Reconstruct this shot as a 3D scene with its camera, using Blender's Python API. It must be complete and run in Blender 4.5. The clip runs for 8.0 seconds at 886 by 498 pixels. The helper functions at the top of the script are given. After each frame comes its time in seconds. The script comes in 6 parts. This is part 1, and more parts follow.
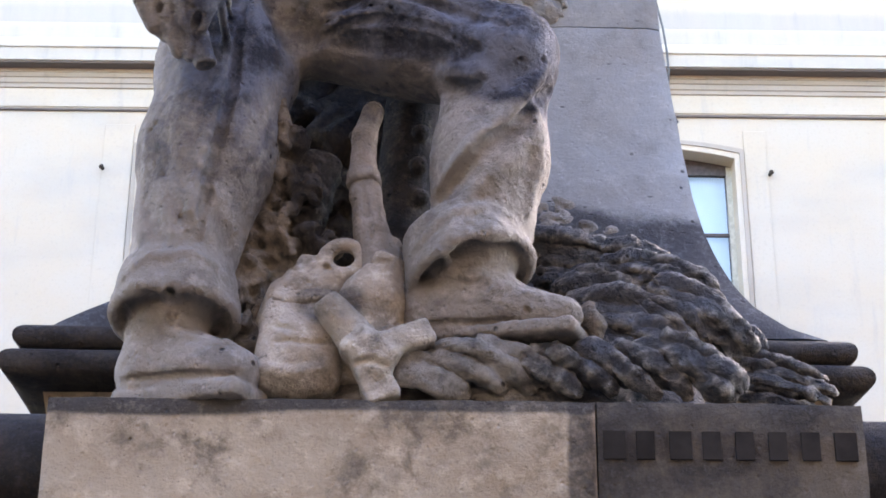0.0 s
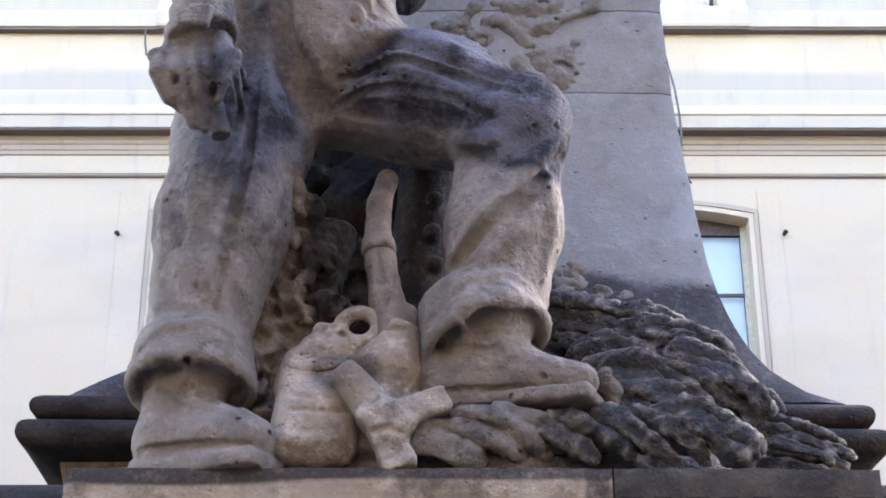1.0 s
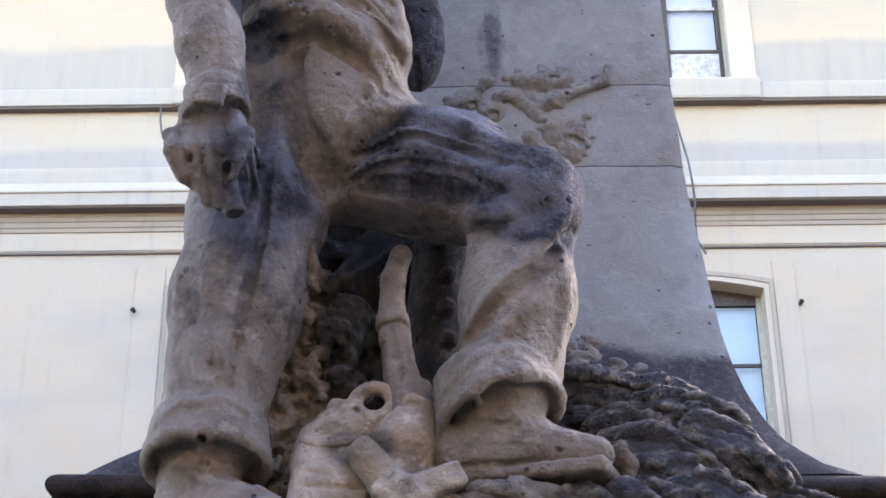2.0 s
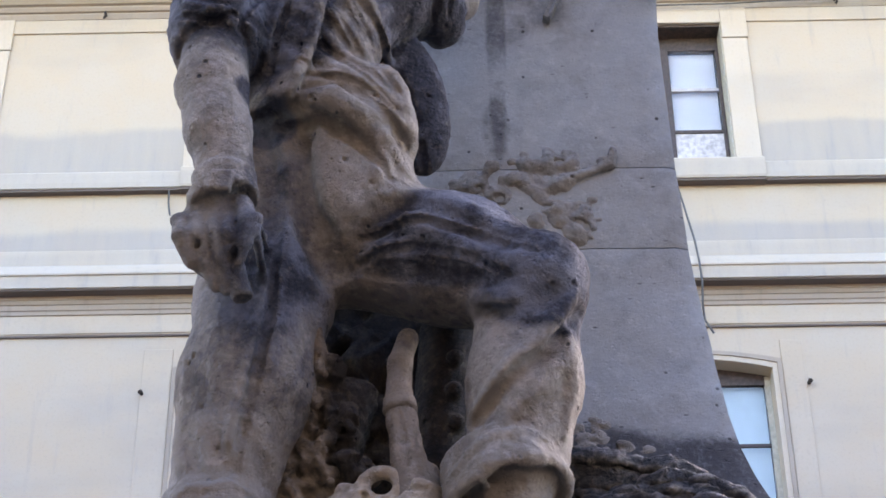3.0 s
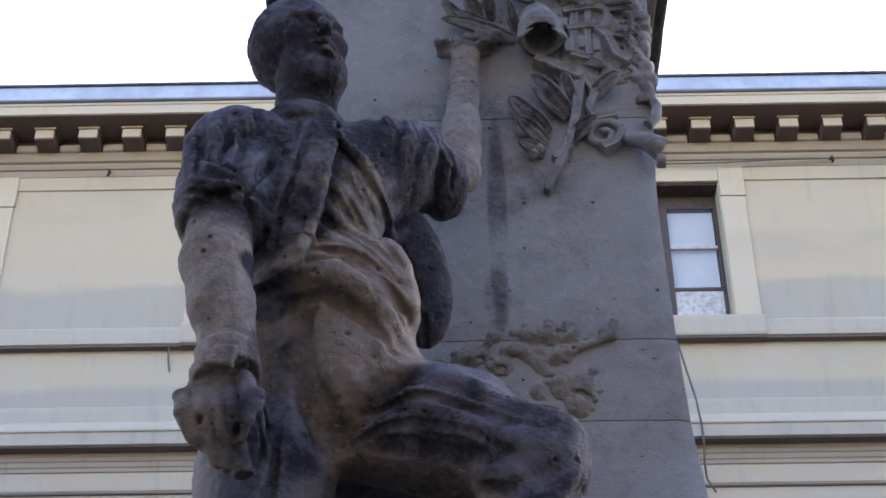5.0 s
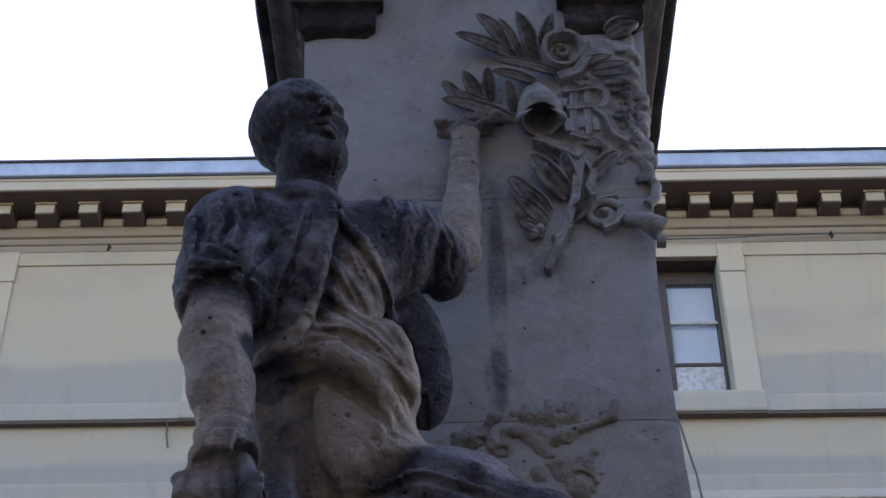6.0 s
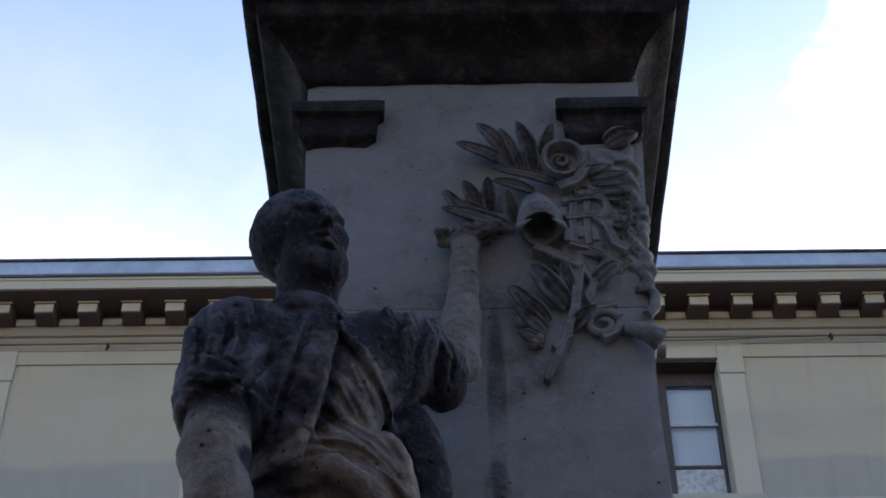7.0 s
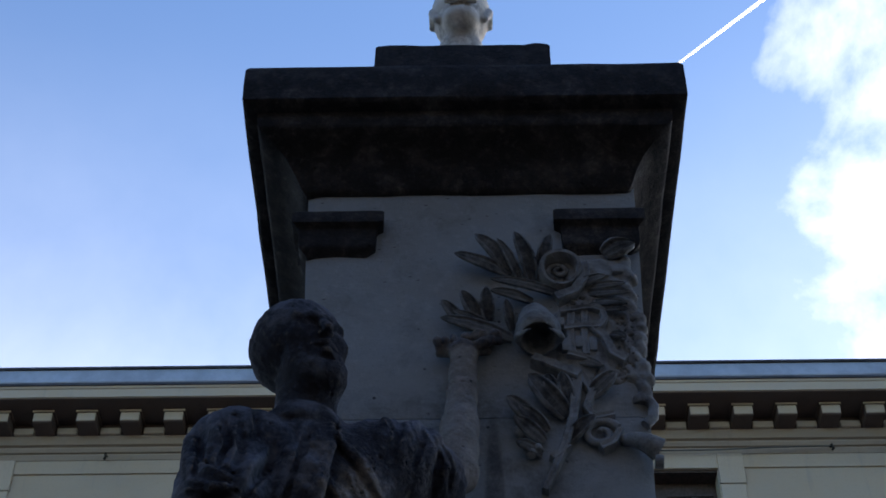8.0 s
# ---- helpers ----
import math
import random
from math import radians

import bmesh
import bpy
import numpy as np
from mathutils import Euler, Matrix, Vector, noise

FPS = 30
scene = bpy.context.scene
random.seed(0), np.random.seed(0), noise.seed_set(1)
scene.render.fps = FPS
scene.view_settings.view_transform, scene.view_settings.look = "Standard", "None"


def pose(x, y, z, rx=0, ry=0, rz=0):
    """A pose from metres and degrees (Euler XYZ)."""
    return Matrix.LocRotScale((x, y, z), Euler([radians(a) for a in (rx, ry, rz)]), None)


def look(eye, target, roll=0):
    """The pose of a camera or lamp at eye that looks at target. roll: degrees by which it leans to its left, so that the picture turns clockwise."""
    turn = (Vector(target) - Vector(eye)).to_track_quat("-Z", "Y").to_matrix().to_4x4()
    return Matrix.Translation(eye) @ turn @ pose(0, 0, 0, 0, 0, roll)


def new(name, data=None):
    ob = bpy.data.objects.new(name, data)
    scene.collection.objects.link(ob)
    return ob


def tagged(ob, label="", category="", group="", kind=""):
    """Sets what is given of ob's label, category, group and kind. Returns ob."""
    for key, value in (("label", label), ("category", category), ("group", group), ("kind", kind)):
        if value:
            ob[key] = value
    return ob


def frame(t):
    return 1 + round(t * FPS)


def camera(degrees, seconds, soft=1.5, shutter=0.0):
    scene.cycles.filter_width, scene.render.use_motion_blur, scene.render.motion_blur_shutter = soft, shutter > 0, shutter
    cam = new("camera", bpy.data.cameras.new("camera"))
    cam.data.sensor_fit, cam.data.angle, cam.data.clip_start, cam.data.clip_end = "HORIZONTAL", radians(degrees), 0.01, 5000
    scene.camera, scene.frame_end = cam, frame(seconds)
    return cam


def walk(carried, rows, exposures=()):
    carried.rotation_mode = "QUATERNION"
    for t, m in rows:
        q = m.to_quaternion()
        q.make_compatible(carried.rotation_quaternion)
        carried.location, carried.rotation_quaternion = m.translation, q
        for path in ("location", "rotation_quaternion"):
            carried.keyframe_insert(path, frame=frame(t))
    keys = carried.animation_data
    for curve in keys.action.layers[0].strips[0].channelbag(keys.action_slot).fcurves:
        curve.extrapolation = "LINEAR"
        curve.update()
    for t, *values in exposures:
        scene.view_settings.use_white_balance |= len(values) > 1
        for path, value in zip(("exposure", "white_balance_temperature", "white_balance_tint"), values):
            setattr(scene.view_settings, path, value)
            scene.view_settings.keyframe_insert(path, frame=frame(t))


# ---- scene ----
cam = camera(30.8, 8.0, soft=1.7)
PATH = [
    (0.0, 0.0000, 0.0000, 1.6000, -0.620, 22.784, 0.344),
    (0.5, -0.0047, -0.0098, 1.6056, -0.415, 23.805, 0.207),
    (1.0, -0.0009, -0.0133, 1.6065, -0.044, 24.981, 0.022),
    (1.5, 0.0022, -0.0195, 1.6057, 0.308, 26.234, -0.174),
    (3.0, 0.0062, -0.0430, 1.6042, 0.847, 30.436, -0.497),
    (3.5, 0.0073, -0.0581, 1.6086, 0.897, 31.828, -0.458),
    (4.0, 0.0050, -0.0613, 1.6259, 0.891, 33.182, -0.470),
    (4.5, 0.0024, -0.0729, 1.6356, 0.828, 34.560, -0.429),
    (6.0, -0.0006, -0.0882, 1.6593, 0.737, 38.485, -0.401),
    (6.5, -0.0029, -0.0994, 1.6747, 0.679, 40.023, -0.267),
    (7.0, -0.0023, -0.1138, 1.6847, 0.671, 41.965, -0.241),
    (7.5, -0.0008, -0.1328, 1.6737, 0.647, 44.090, -0.219),
    (8.0, 0.0028, -0.1436, 1.6609, 0.660, 45.842, -0.166),
]
walk(cam,
     [(t, pose(x, y, z, 0, 0, yaw) @ pose(0, 0, 0, 90 + pitch) @ pose(0, 0, 0, 0, 0, roll))
      for t, x, y, z, yaw, pitch, roll in PATH],
     [(0.0, 3.86, 11900, 30), (1.5, 3.64, 11900, 30), (3.0, 3.28, 11600, 31), (3.5, 3.16, 11400, 31), (4.5, 2.83, 11000, 31),
      (6.0, 1.98, 10300, 29), (6.5, 1.64, 9700, 26), (7.0, 1.28, 9600, 25), (7.5, 0.94, 9100, 21), (8.0, 0.68, 8300, 17)])


# ---- sky and sun ----
SUN_ELEV, SUN_TURN = 30.0, 35.0   # degrees; the turn runs clockwise from north (+y)


def make_world():
    world = bpy.data.worlds.new("sky")
    scene.world = world
    world.use_nodes = True
    nt = world.node_tree
    n, li = nt.nodes, nt.links
    n.clear()
    out = n.new("ShaderNodeOutputWorld")
    bg = n.new("ShaderNodeBackground")
    sky = n.new("ShaderNodeTexSky")
    sky.sky_type, sky.sun_disc = "NISHITA", False
    sky.sun_elevation, sky.sun_rotation = radians(SUN_ELEV), radians(SUN_TURN)
    sky.air_density, sky.dust_density, sky.ozone_density = 1.3, 0.3, 5.0
    co = n.new("ShaderNodeTexCoord")
    mp = n.new("ShaderNodeMapping")
    mp.inputs["Scale"].default_value = (1.15, 1.0, 1.15)
    mp.inputs["Location"].default_value = (0.35, 0.2, 0.1)
    nz = n.new("ShaderNodeTexNoise")
    nz.inputs["Scale"].default_value = 4.6
    nz.inputs["Detail"].default_value = 9
    nz.inputs["Roughness"].default_value = 0.56
    nz.inputs["Distortion"].default_value = 0.15
    # a cloud bank low in the north-east, clear blue above it and to the west
    sep = n.new("ShaderNodeSeparateXYZ")
    lean = n.new("ShaderNodeMath")
    lean.operation = "SUBTRACT"
    add1, add2 = n.new("ShaderNodeMath"), n.new("ShaderNodeMath")
    add1.operation = "MULTIPLY_ADD"
    add1.inputs[1].default_value, add1.inputs[2].default_value = 2.1, 0.835
    ramp = n.new("ShaderNodeValToRGB")
    ramp.color_ramp.elements[0].position, ramp.color_ramp.elements[0].color = 0.54, (0.0, 0.0, 0.0, 1)
    ramp.color_ramp.elements[1].position, ramp.color_ramp.elements[1].color = 1.0, (1, 1, 1, 1)
    mix = n.new("ShaderNodeMix")
    mix.data_type = "RGBA"
    mix.inputs[7].default_value = (12.5, 14.8, 18.6, 1)
    li.new(co.outputs["Generated"], mp.inputs["Vector"])
    li.new(mp.outputs["Vector"], nz.inputs["Vector"])
    li.new(co.outputs["Generated"], sep.inputs[0])
    li.new(sep.outputs["X"], lean.inputs[0])
    li.new(sep.outputs["Z"], lean.inputs[1])
    li.new(lean.outputs[0], add1.inputs[0])
    li.new(add1.outputs[0], add2.inputs[0])
    puff = n.new("ShaderNodeMath")
    puff.operation = "MULTIPLY"
    puff.inputs[1].default_value = 1.5
    li.new(nz.outputs["Fac"], puff.inputs[0])
    li.new(puff.outputs[0], add2.inputs[1])
    li.new(add2.outputs[0], ramp.inputs["Fac"])
    # the bank stands in the north only; thin haze whitens the sky towards the roofs
    north = n.new("ShaderNodeMapRange")
    north.interpolation_type = "SMOOTHSTEP"
    north.inputs["From Min"].default_value, north.inputs["From Max"].default_value = 0.15, 0.5
    haze = n.new("ShaderNodeMapRange")
    haze.interpolation_type = "SMOOTHSTEP"
    haze.inputs["From Min"].default_value, haze.inputs["From Max"].default_value = 0.82, 0.50
    haze.inputs["To Max"].default_value = 0.52
    wisp = n.new("ShaderNodeMath")
    wisp.operation = "MULTIPLY"
    both = n.new("ShaderNodeMath")
    both.operation = "MAXIMUM"
    inside = n.new("ShaderNodeMath")
    inside.operation = "MULTIPLY"
    li.new(sep.outputs["Y"], north.inputs["Value"])
    li.new(sep.outputs["Z"], haze.inputs["Value"])
    li.new(haze.outputs["Result"], wisp.inputs[0])
    li.new(nz.outputs["Fac"], wisp.inputs[1])
    li.new(ramp.outputs["Color"], both.inputs[0])
    li.new(wisp.outputs[0], both.inputs[1])
    li.new(both.outputs[0], inside.inputs[0])
    li.new(north.outputs["Result"], inside.inputs[1])
    li.new(inside.outputs[0], mix.inputs[0])
    deep = n.new("ShaderNodeMix")
    deep.data_type, deep.blend_type = "RGBA", "MULTIPLY"
    deep.inputs[0].default_value = 1.0
    deep.inputs[7].default_value = (0.74, 1.0, 1.27, 1)
    li.new(sky.outputs["Color"], deep.inputs[6])
    li.new(deep.outputs[2], mix.inputs[6])
    li.new(mix.outputs[2], bg.inputs["Color"])
    bg.inputs["Strength"].default_value = 0.13
    li.new(bg.outputs[0], out.inputs[0])


make_world()
sun = new("sun", bpy.data.lights.new("sun", "SUN"))
sun.data.energy, sun.data.angle, sun.data.color = 0.7, radians(6), (1.0, 0.94, 0.85)
_e, _a = radians(SUN_ELEV), radians(SUN_TURN)
_to = Vector((math.sin(_a) * math.cos(_e), math.cos(_a) * math.cos(_e), math.sin(_e)))
sun.matrix_world = look(_to * 50, (0, 0, 0))


# ---- materials ----
SURFACE_SCALE = 0.78   # scales every surface colour down against the sky's brightness


def dull(*colours, k=1.0):
    return [tuple(c * SURFACE_SCALE * k for c in colour) for colour in colours]


def material(name):
    m = bpy.data.materials.new(name)
    m.use_nodes = True
    nt = m.node_tree
    return m, nt, nt.nodes["Principled BSDF"]


def node(nt, kind, **values):
    nd = nt.nodes.new(kind)
    for key, value in values.items():
        key = key.replace("_", " ").title() if key not in nd.inputs else key
        nd.inputs[key].default_value = value
    return nd


def noise_tex(nt, vec, scale, detail=6.0, rough=0.6, distort=0.0):
    nd = node(nt, "ShaderNodeTexNoise", Scale=scale, Detail=detail, Roughness=rough, Distortion=distort)
    nt.links.new(vec, nd.inputs["Vector"])
    return nd.outputs["Fac"]


def math_op(nt, op, a, b=None, c=None, clamp=False):
    nd = nt.nodes.new("ShaderNodeMath")
    nd.operation, nd.use_clamp = op, clamp
    for i, v in enumerate((a, b, c)):
        if v is None:
            continue
        if isinstance(v, (int, float)):
            nd.inputs[i].default_value = v
        else:
            nt.links.new(v, nd.inputs[i])
    return nd.outputs[0]


def smooth(nt, v, lo, hi):
    nd = nt.nodes.new("ShaderNodeMapRange")
    nd.interpolation_type = "SMOOTHSTEP"
    nt.links.new(v, nd.inputs["Value"])
    nd.inputs["From Min"].default_value, nd.inputs["From Max"].default_value = lo, hi
    return nd.outputs["Result"]


def blend(nt, fac, a, b):
    nd = nt.nodes.new("ShaderNodeMix")
    nd.data_type = "RGBA"
    for i, v in ((0, fac), (6, a), (7, b)):
        if isinstance(v, (int, float)):
            nd.inputs[i].default_value = v
        elif isinstance(v, tuple):
            nd.inputs[i].default_value = (*v, 1)
        else:
            nt.links.new(v, nd.inputs[i])
    return nd.outputs[2]


def coords(nt):
    """World-sized coordinates: the scene's things are built in place."""
    return nt.nodes.new("ShaderNodeNewGeometry").outputs["Position"]


def patch(nt, vec, centre, size, noisy=None, amount=0.5):
    """A soft stain round a centre, ragged by noise: 1 inside, 0 outside."""
    mp = nt.nodes.new("ShaderNodeMapping")
    mp.vector_type = "TEXTURE"
    mp.inputs["Location"].default_value = centre
    mp.inputs["Scale"].default_value = size
    nt.links.new(vec, mp.inputs["Vector"])
    ln = nt.nodes.new("ShaderNodeVectorMath")
    ln.operation = "LENGTH"
    nt.links.new(mp.outputs[0], ln.inputs[0])
    r = ln.outputs["Value"]
    if noisy is not None:
        r = math_op(nt, "ADD", r, math_op(nt, "MULTIPLY", math_op(nt, "SUBTRACT", noisy, 0.5), amount * 2))
    return math_op(nt, "SUBTRACT", 1.0, smooth(nt, r, 0.75, 1.2))


def bump(nt, bsdf, height, strength, distance):
    b = node(nt, "ShaderNodeBump", Strength=strength, Distance=distance)
    nt.links.new(height, b.inputs["Height"])
    nt.links.new(b.outputs[0], bsdf.inputs["Normal"])


def limestone(name, pale, warm, soot, level, stains=(), pit=0.5, rough=0.9, rub_highlight=0.0, bloom=None, mottle=0.7, fleck=1.0, marks=0.0):
    """Weathered limestone: buff stone, warm washed zones, grey grime and black crust. level: how much crust lies all
    over;
    stains: (centre, size, +1 crust and the shade painted into hollows, or -1 washed clean)."""
    pale, warm, soot = dull(pale, warm, soot, k=1.22)
    m, nt, bsdf = material(name)
    vec = coords(nt)
    big = noise_tex(nt, vec, 2.6, 5, 0.6, 0.4)
    mid = noise_tex(nt, vec, 9.0, 8, 0.68, 0.3)
    fine = noise_tex(nt, vec, 55.0, 6, 0.7)
    grain = noise_tex(nt, vec, 260.0, 3, 0.6)
    spots = noise_tex(nt, vec, 24.0, 7, 0.66, 0.1)
    speck = noise_tex(nt, vec, 120.0, 4, 0.65)
    base = blend(nt, smooth(nt, big, 0.35, 0.68), pale, warm)
    base = blend(nt, math_op(nt, "MULTIPLY", smooth(nt, mid, 0.47, 0.66), mottle), base, tuple(c * 0.45 for c in warm))
    base = blend(nt, math_op(nt, "MULTIPLY", smooth(nt, spots, 0.50, 0.70), 0.45 * fleck), base, tuple(min(1, c * 1.6) for c in pale))
    base = blend(nt, math_op(nt, "MULTIPLY", smooth(nt, fine, 0.56, 0.74), 0.3 * fleck), base, tuple(min(1, c * 1.5) for c in pale))
    base = blend(nt, math_op(nt, "MULTIPLY", smooth(nt, speck, 0.62, 0.72), 0.7 * fleck), base, tuple(c * 0.3 for c in warm))
    crust = math_op(nt, "ADD", level, math_op(nt, "MULTIPLY", math_op(nt, "SUBTRACT", mid, 0.5), 1.5))
    crust = math_op(nt, "ADD", crust, math_op(nt, "MULTIPLY", math_op(nt, "SUBTRACT", fine, 0.5), 0.8))
    for centre, size, sign in stains:
        crust = math_op(nt, "ADD", crust, math_op(nt, "MULTIPLY", patch(nt, vec, centre, size, mid, 0.35), sign))
    crust = smooth(nt, crust, 0.0, 1.0)
    sooty = blend(nt, smooth(nt, fine, 0.5, 0.72), soot, tuple(c * 2.6 for c in soot))
    sooty = blend(nt, math_op(nt, "MULTIPLY", smooth(nt, grain, 0.6, 0.74), 0.5), sooty, tuple(c * 5 for c in soot))
    sooty = blend(nt, math_op(nt, "MULTIPLY", smooth(nt, spots, 0.56, 0.70), 0.45), sooty, tuple(0.5 * c for c in pale))
    if bloom:
        veil = noise_tex(nt, vec, 5.5, 8, 0.66, 0.2)
        sooty = blend(nt, math_op(nt, "MULTIPLY", smooth(nt, veil, 0.44, 0.62), 0.85), sooty, bloom)
    col = blend(nt, math_op(nt, "MULTIPLY", crust, 0.95), base, sooty)
    holes = math_op(nt, "SUBTRACT", 1.0, smooth(nt, node_voronoi(nt, vec, 15.0), 0.05, 0.11))
    holes = math_op(nt, "MULTIPLY", holes, smooth(nt, mid, 0.42, 0.55))
    col = blend(nt, math_op(nt, "MULTIPLY", holes, 0.85), col, tuple(0.6 * c for c in soot))
    if marks:
        mp = nt.nodes.new("ShaderNodeMapping")
        mp.inputs["Scale"].default_value = (0.6, 1.0, 1.6)
        nt.links.new(vec, mp.inputs["Vector"])
        knock = math_op(nt, "SUBTRACT", 1.0, smooth(nt, node_voronoi(nt, mp.outputs[0], 24.0), 0.05, 0.13))
        knock = math_op(nt, "MULTIPLY", knock, math_op(nt, "MULTIPLY", smooth(nt, big, 0.47, 0.58), marks))
        col = blend(nt, knock, col, tuple(0.8 * c for c in soot))
        holes = math_op(nt, "MAXIMUM", holes, knock)
    # Worn pale ridges, doubling as highlights painted on the convex edges.
    if rub_highlight:
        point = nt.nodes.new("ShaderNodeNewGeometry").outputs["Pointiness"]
        ridge = math_op(nt, "MULTIPLY", smooth(nt, point, 0.515, 0.60), math_op(nt, "MULTIPLY", smooth(nt, spots, 0.35, 0.6), rub_highlight))
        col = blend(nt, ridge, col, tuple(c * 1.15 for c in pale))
    nt.links.new(col, bsdf.inputs["Base Color"])
    bsdf.inputs["Roughness"].default_value = rough
    bsdf.inputs["Specular IOR Level"].default_value = 0.25
    pits = smooth(nt, node_voronoi(nt, vec, 38.0), 0.0, 0.22)
    h = math_op(nt, "ADD", math_op(nt, "MULTIPLY", mid, 0.3), math_op(nt, "MULTIPLY", fine, 0.5))
    h = math_op(nt, "ADD", h, math_op(nt, "MULTIPLY", grain, 0.12))
    h = math_op(nt, "ADD", h, math_op(nt, "MULTIPLY", spots, 0.5))
    h = math_op(nt, "ADD", h, math_op(nt, "MULTIPLY", pits, 0.25))
    h = math_op(nt, "SUBTRACT", h, math_op(nt, "MULTIPLY", holes, 0.7))
    bump(nt, bsdf, h, pit, 0.022)
    return m


def node_voronoi(nt, vec, scale):
    nd = node(nt, "ShaderNodeTexVoronoi", Scale=scale)
    nt.links.new(vec, nd.inputs["Vector"])
    return nd.outputs["Distance"]


def facade_stone(name, colour, grime, amount, splash=()):
    """Smooth buff building stone with grey rain stains; splash: heights (from, to) of the grimy zones over its ledges."""
    colour, grime = dull(colour, grime)
    m, nt, bsdf = material(name)
    vec = coords(nt)
    mp = nt.nodes.new("ShaderNodeMapping")
    mp.inputs["Scale"].default_value = (0.35, 0.3, 0.9)
    nt.links.new(vec, mp.inputs["Vector"])
    wide = noise_tex(nt, mp.outputs[0], 1.3, 3, 0.5)
    mp2 = nt.nodes.new("ShaderNodeMapping")
    mp2.inputs["Scale"].default_value = (1.0, 1.0, 0.12)
    nt.links.new(vec, mp2.inputs["Vector"])
    streak = noise_tex(nt, mp2.outputs[0], 6.0, 5, 0.65)
    mid = noise_tex(nt, vec, 1.6, 6, 0.65)
    fine = noise_tex(nt, vec, 30.0, 5, 0.7)
    base = blend(nt, smooth(nt, mid, 0.3, 0.7), colour, tuple(c * k for c, k in zip(colour, (1.03, 0.97, 0.9))))
    base = blend(nt, math_op(nt, "MULTIPLY", smooth(nt, fine, 0.5, 0.72), 0.28), base, tuple(c * 0.7 for c in colour))
    g = math_op(nt, "MULTIPLY", smooth(nt, wide, 0.50, 0.74), amount * 0.32)
    g = math_op(nt, "ADD", g, math_op(nt, "MULTIPLY", smooth(nt, streak, 0.56, 0.72), amount * 0.3))
    if splash:
        sep = nt.nodes.new("ShaderNodeSeparateXYZ")
        nt.links.new(vec, sep.inputs[0])
        for z0, z1 in splash:
            top = math_op(nt, "ADD", sep.outputs["Z"], math_op(nt, "MULTIPLY", math_op(nt, "SUBTRACT", wide, 0.5), 1.2 * (z1 - z0)))
            zone = math_op(nt, "MULTIPLY", math_op(nt, "SUBTRACT", 1.0, smooth(nt, top, z1 - 0.12, z1 + 0.05)), smooth(nt, sep.outputs["Z"], z0 - 0.02, z0))
            zone = math_op(nt, "MULTIPLY", zone, math_op(nt, "MULTIPLY_ADD", smooth(nt, streak, 0.3, 0.7), 0.18, 0.5))
            g = math_op(nt, "ADD", g, math_op(nt, "MULTIPLY", zone, amount))
    g = math_op(nt, "MINIMUM", g, 0.95)
    nt.links.new(blend(nt, g, base, grime), bsdf.inputs["Base Color"])
    bsdf.inputs["Roughness"].default_value = 0.85
    bsdf.inputs["Specular IOR Level"].default_value = 0.25
    bump(nt, bsdf, math_op(nt, "ADD", fine, mid), 0.25, 0.01)
    return m


def plain(name, colour, rough=0.6, metal=0.0, vary=0.25, scale=12.0, bumps=0.1):
    colour, = dull(colour)
    m, nt, bsdf = material(name)
    vec = coords(nt)
    v = noise_tex(nt, vec, scale, 6, 0.65)
    nt.links.new(blend(nt, smooth(nt, v, 0.3, 0.7), tuple(c * (1 - vary) for c in colour), tuple(min(1, c * (1 + vary)) for c in colour)),
                 bsdf.inputs["Base Color"])
    bsdf.inputs["Roughness"].default_value, bsdf.inputs["Metallic"].default_value = rough, metal
    bump(nt, bsdf, v, bumps, 0.01)
    return m


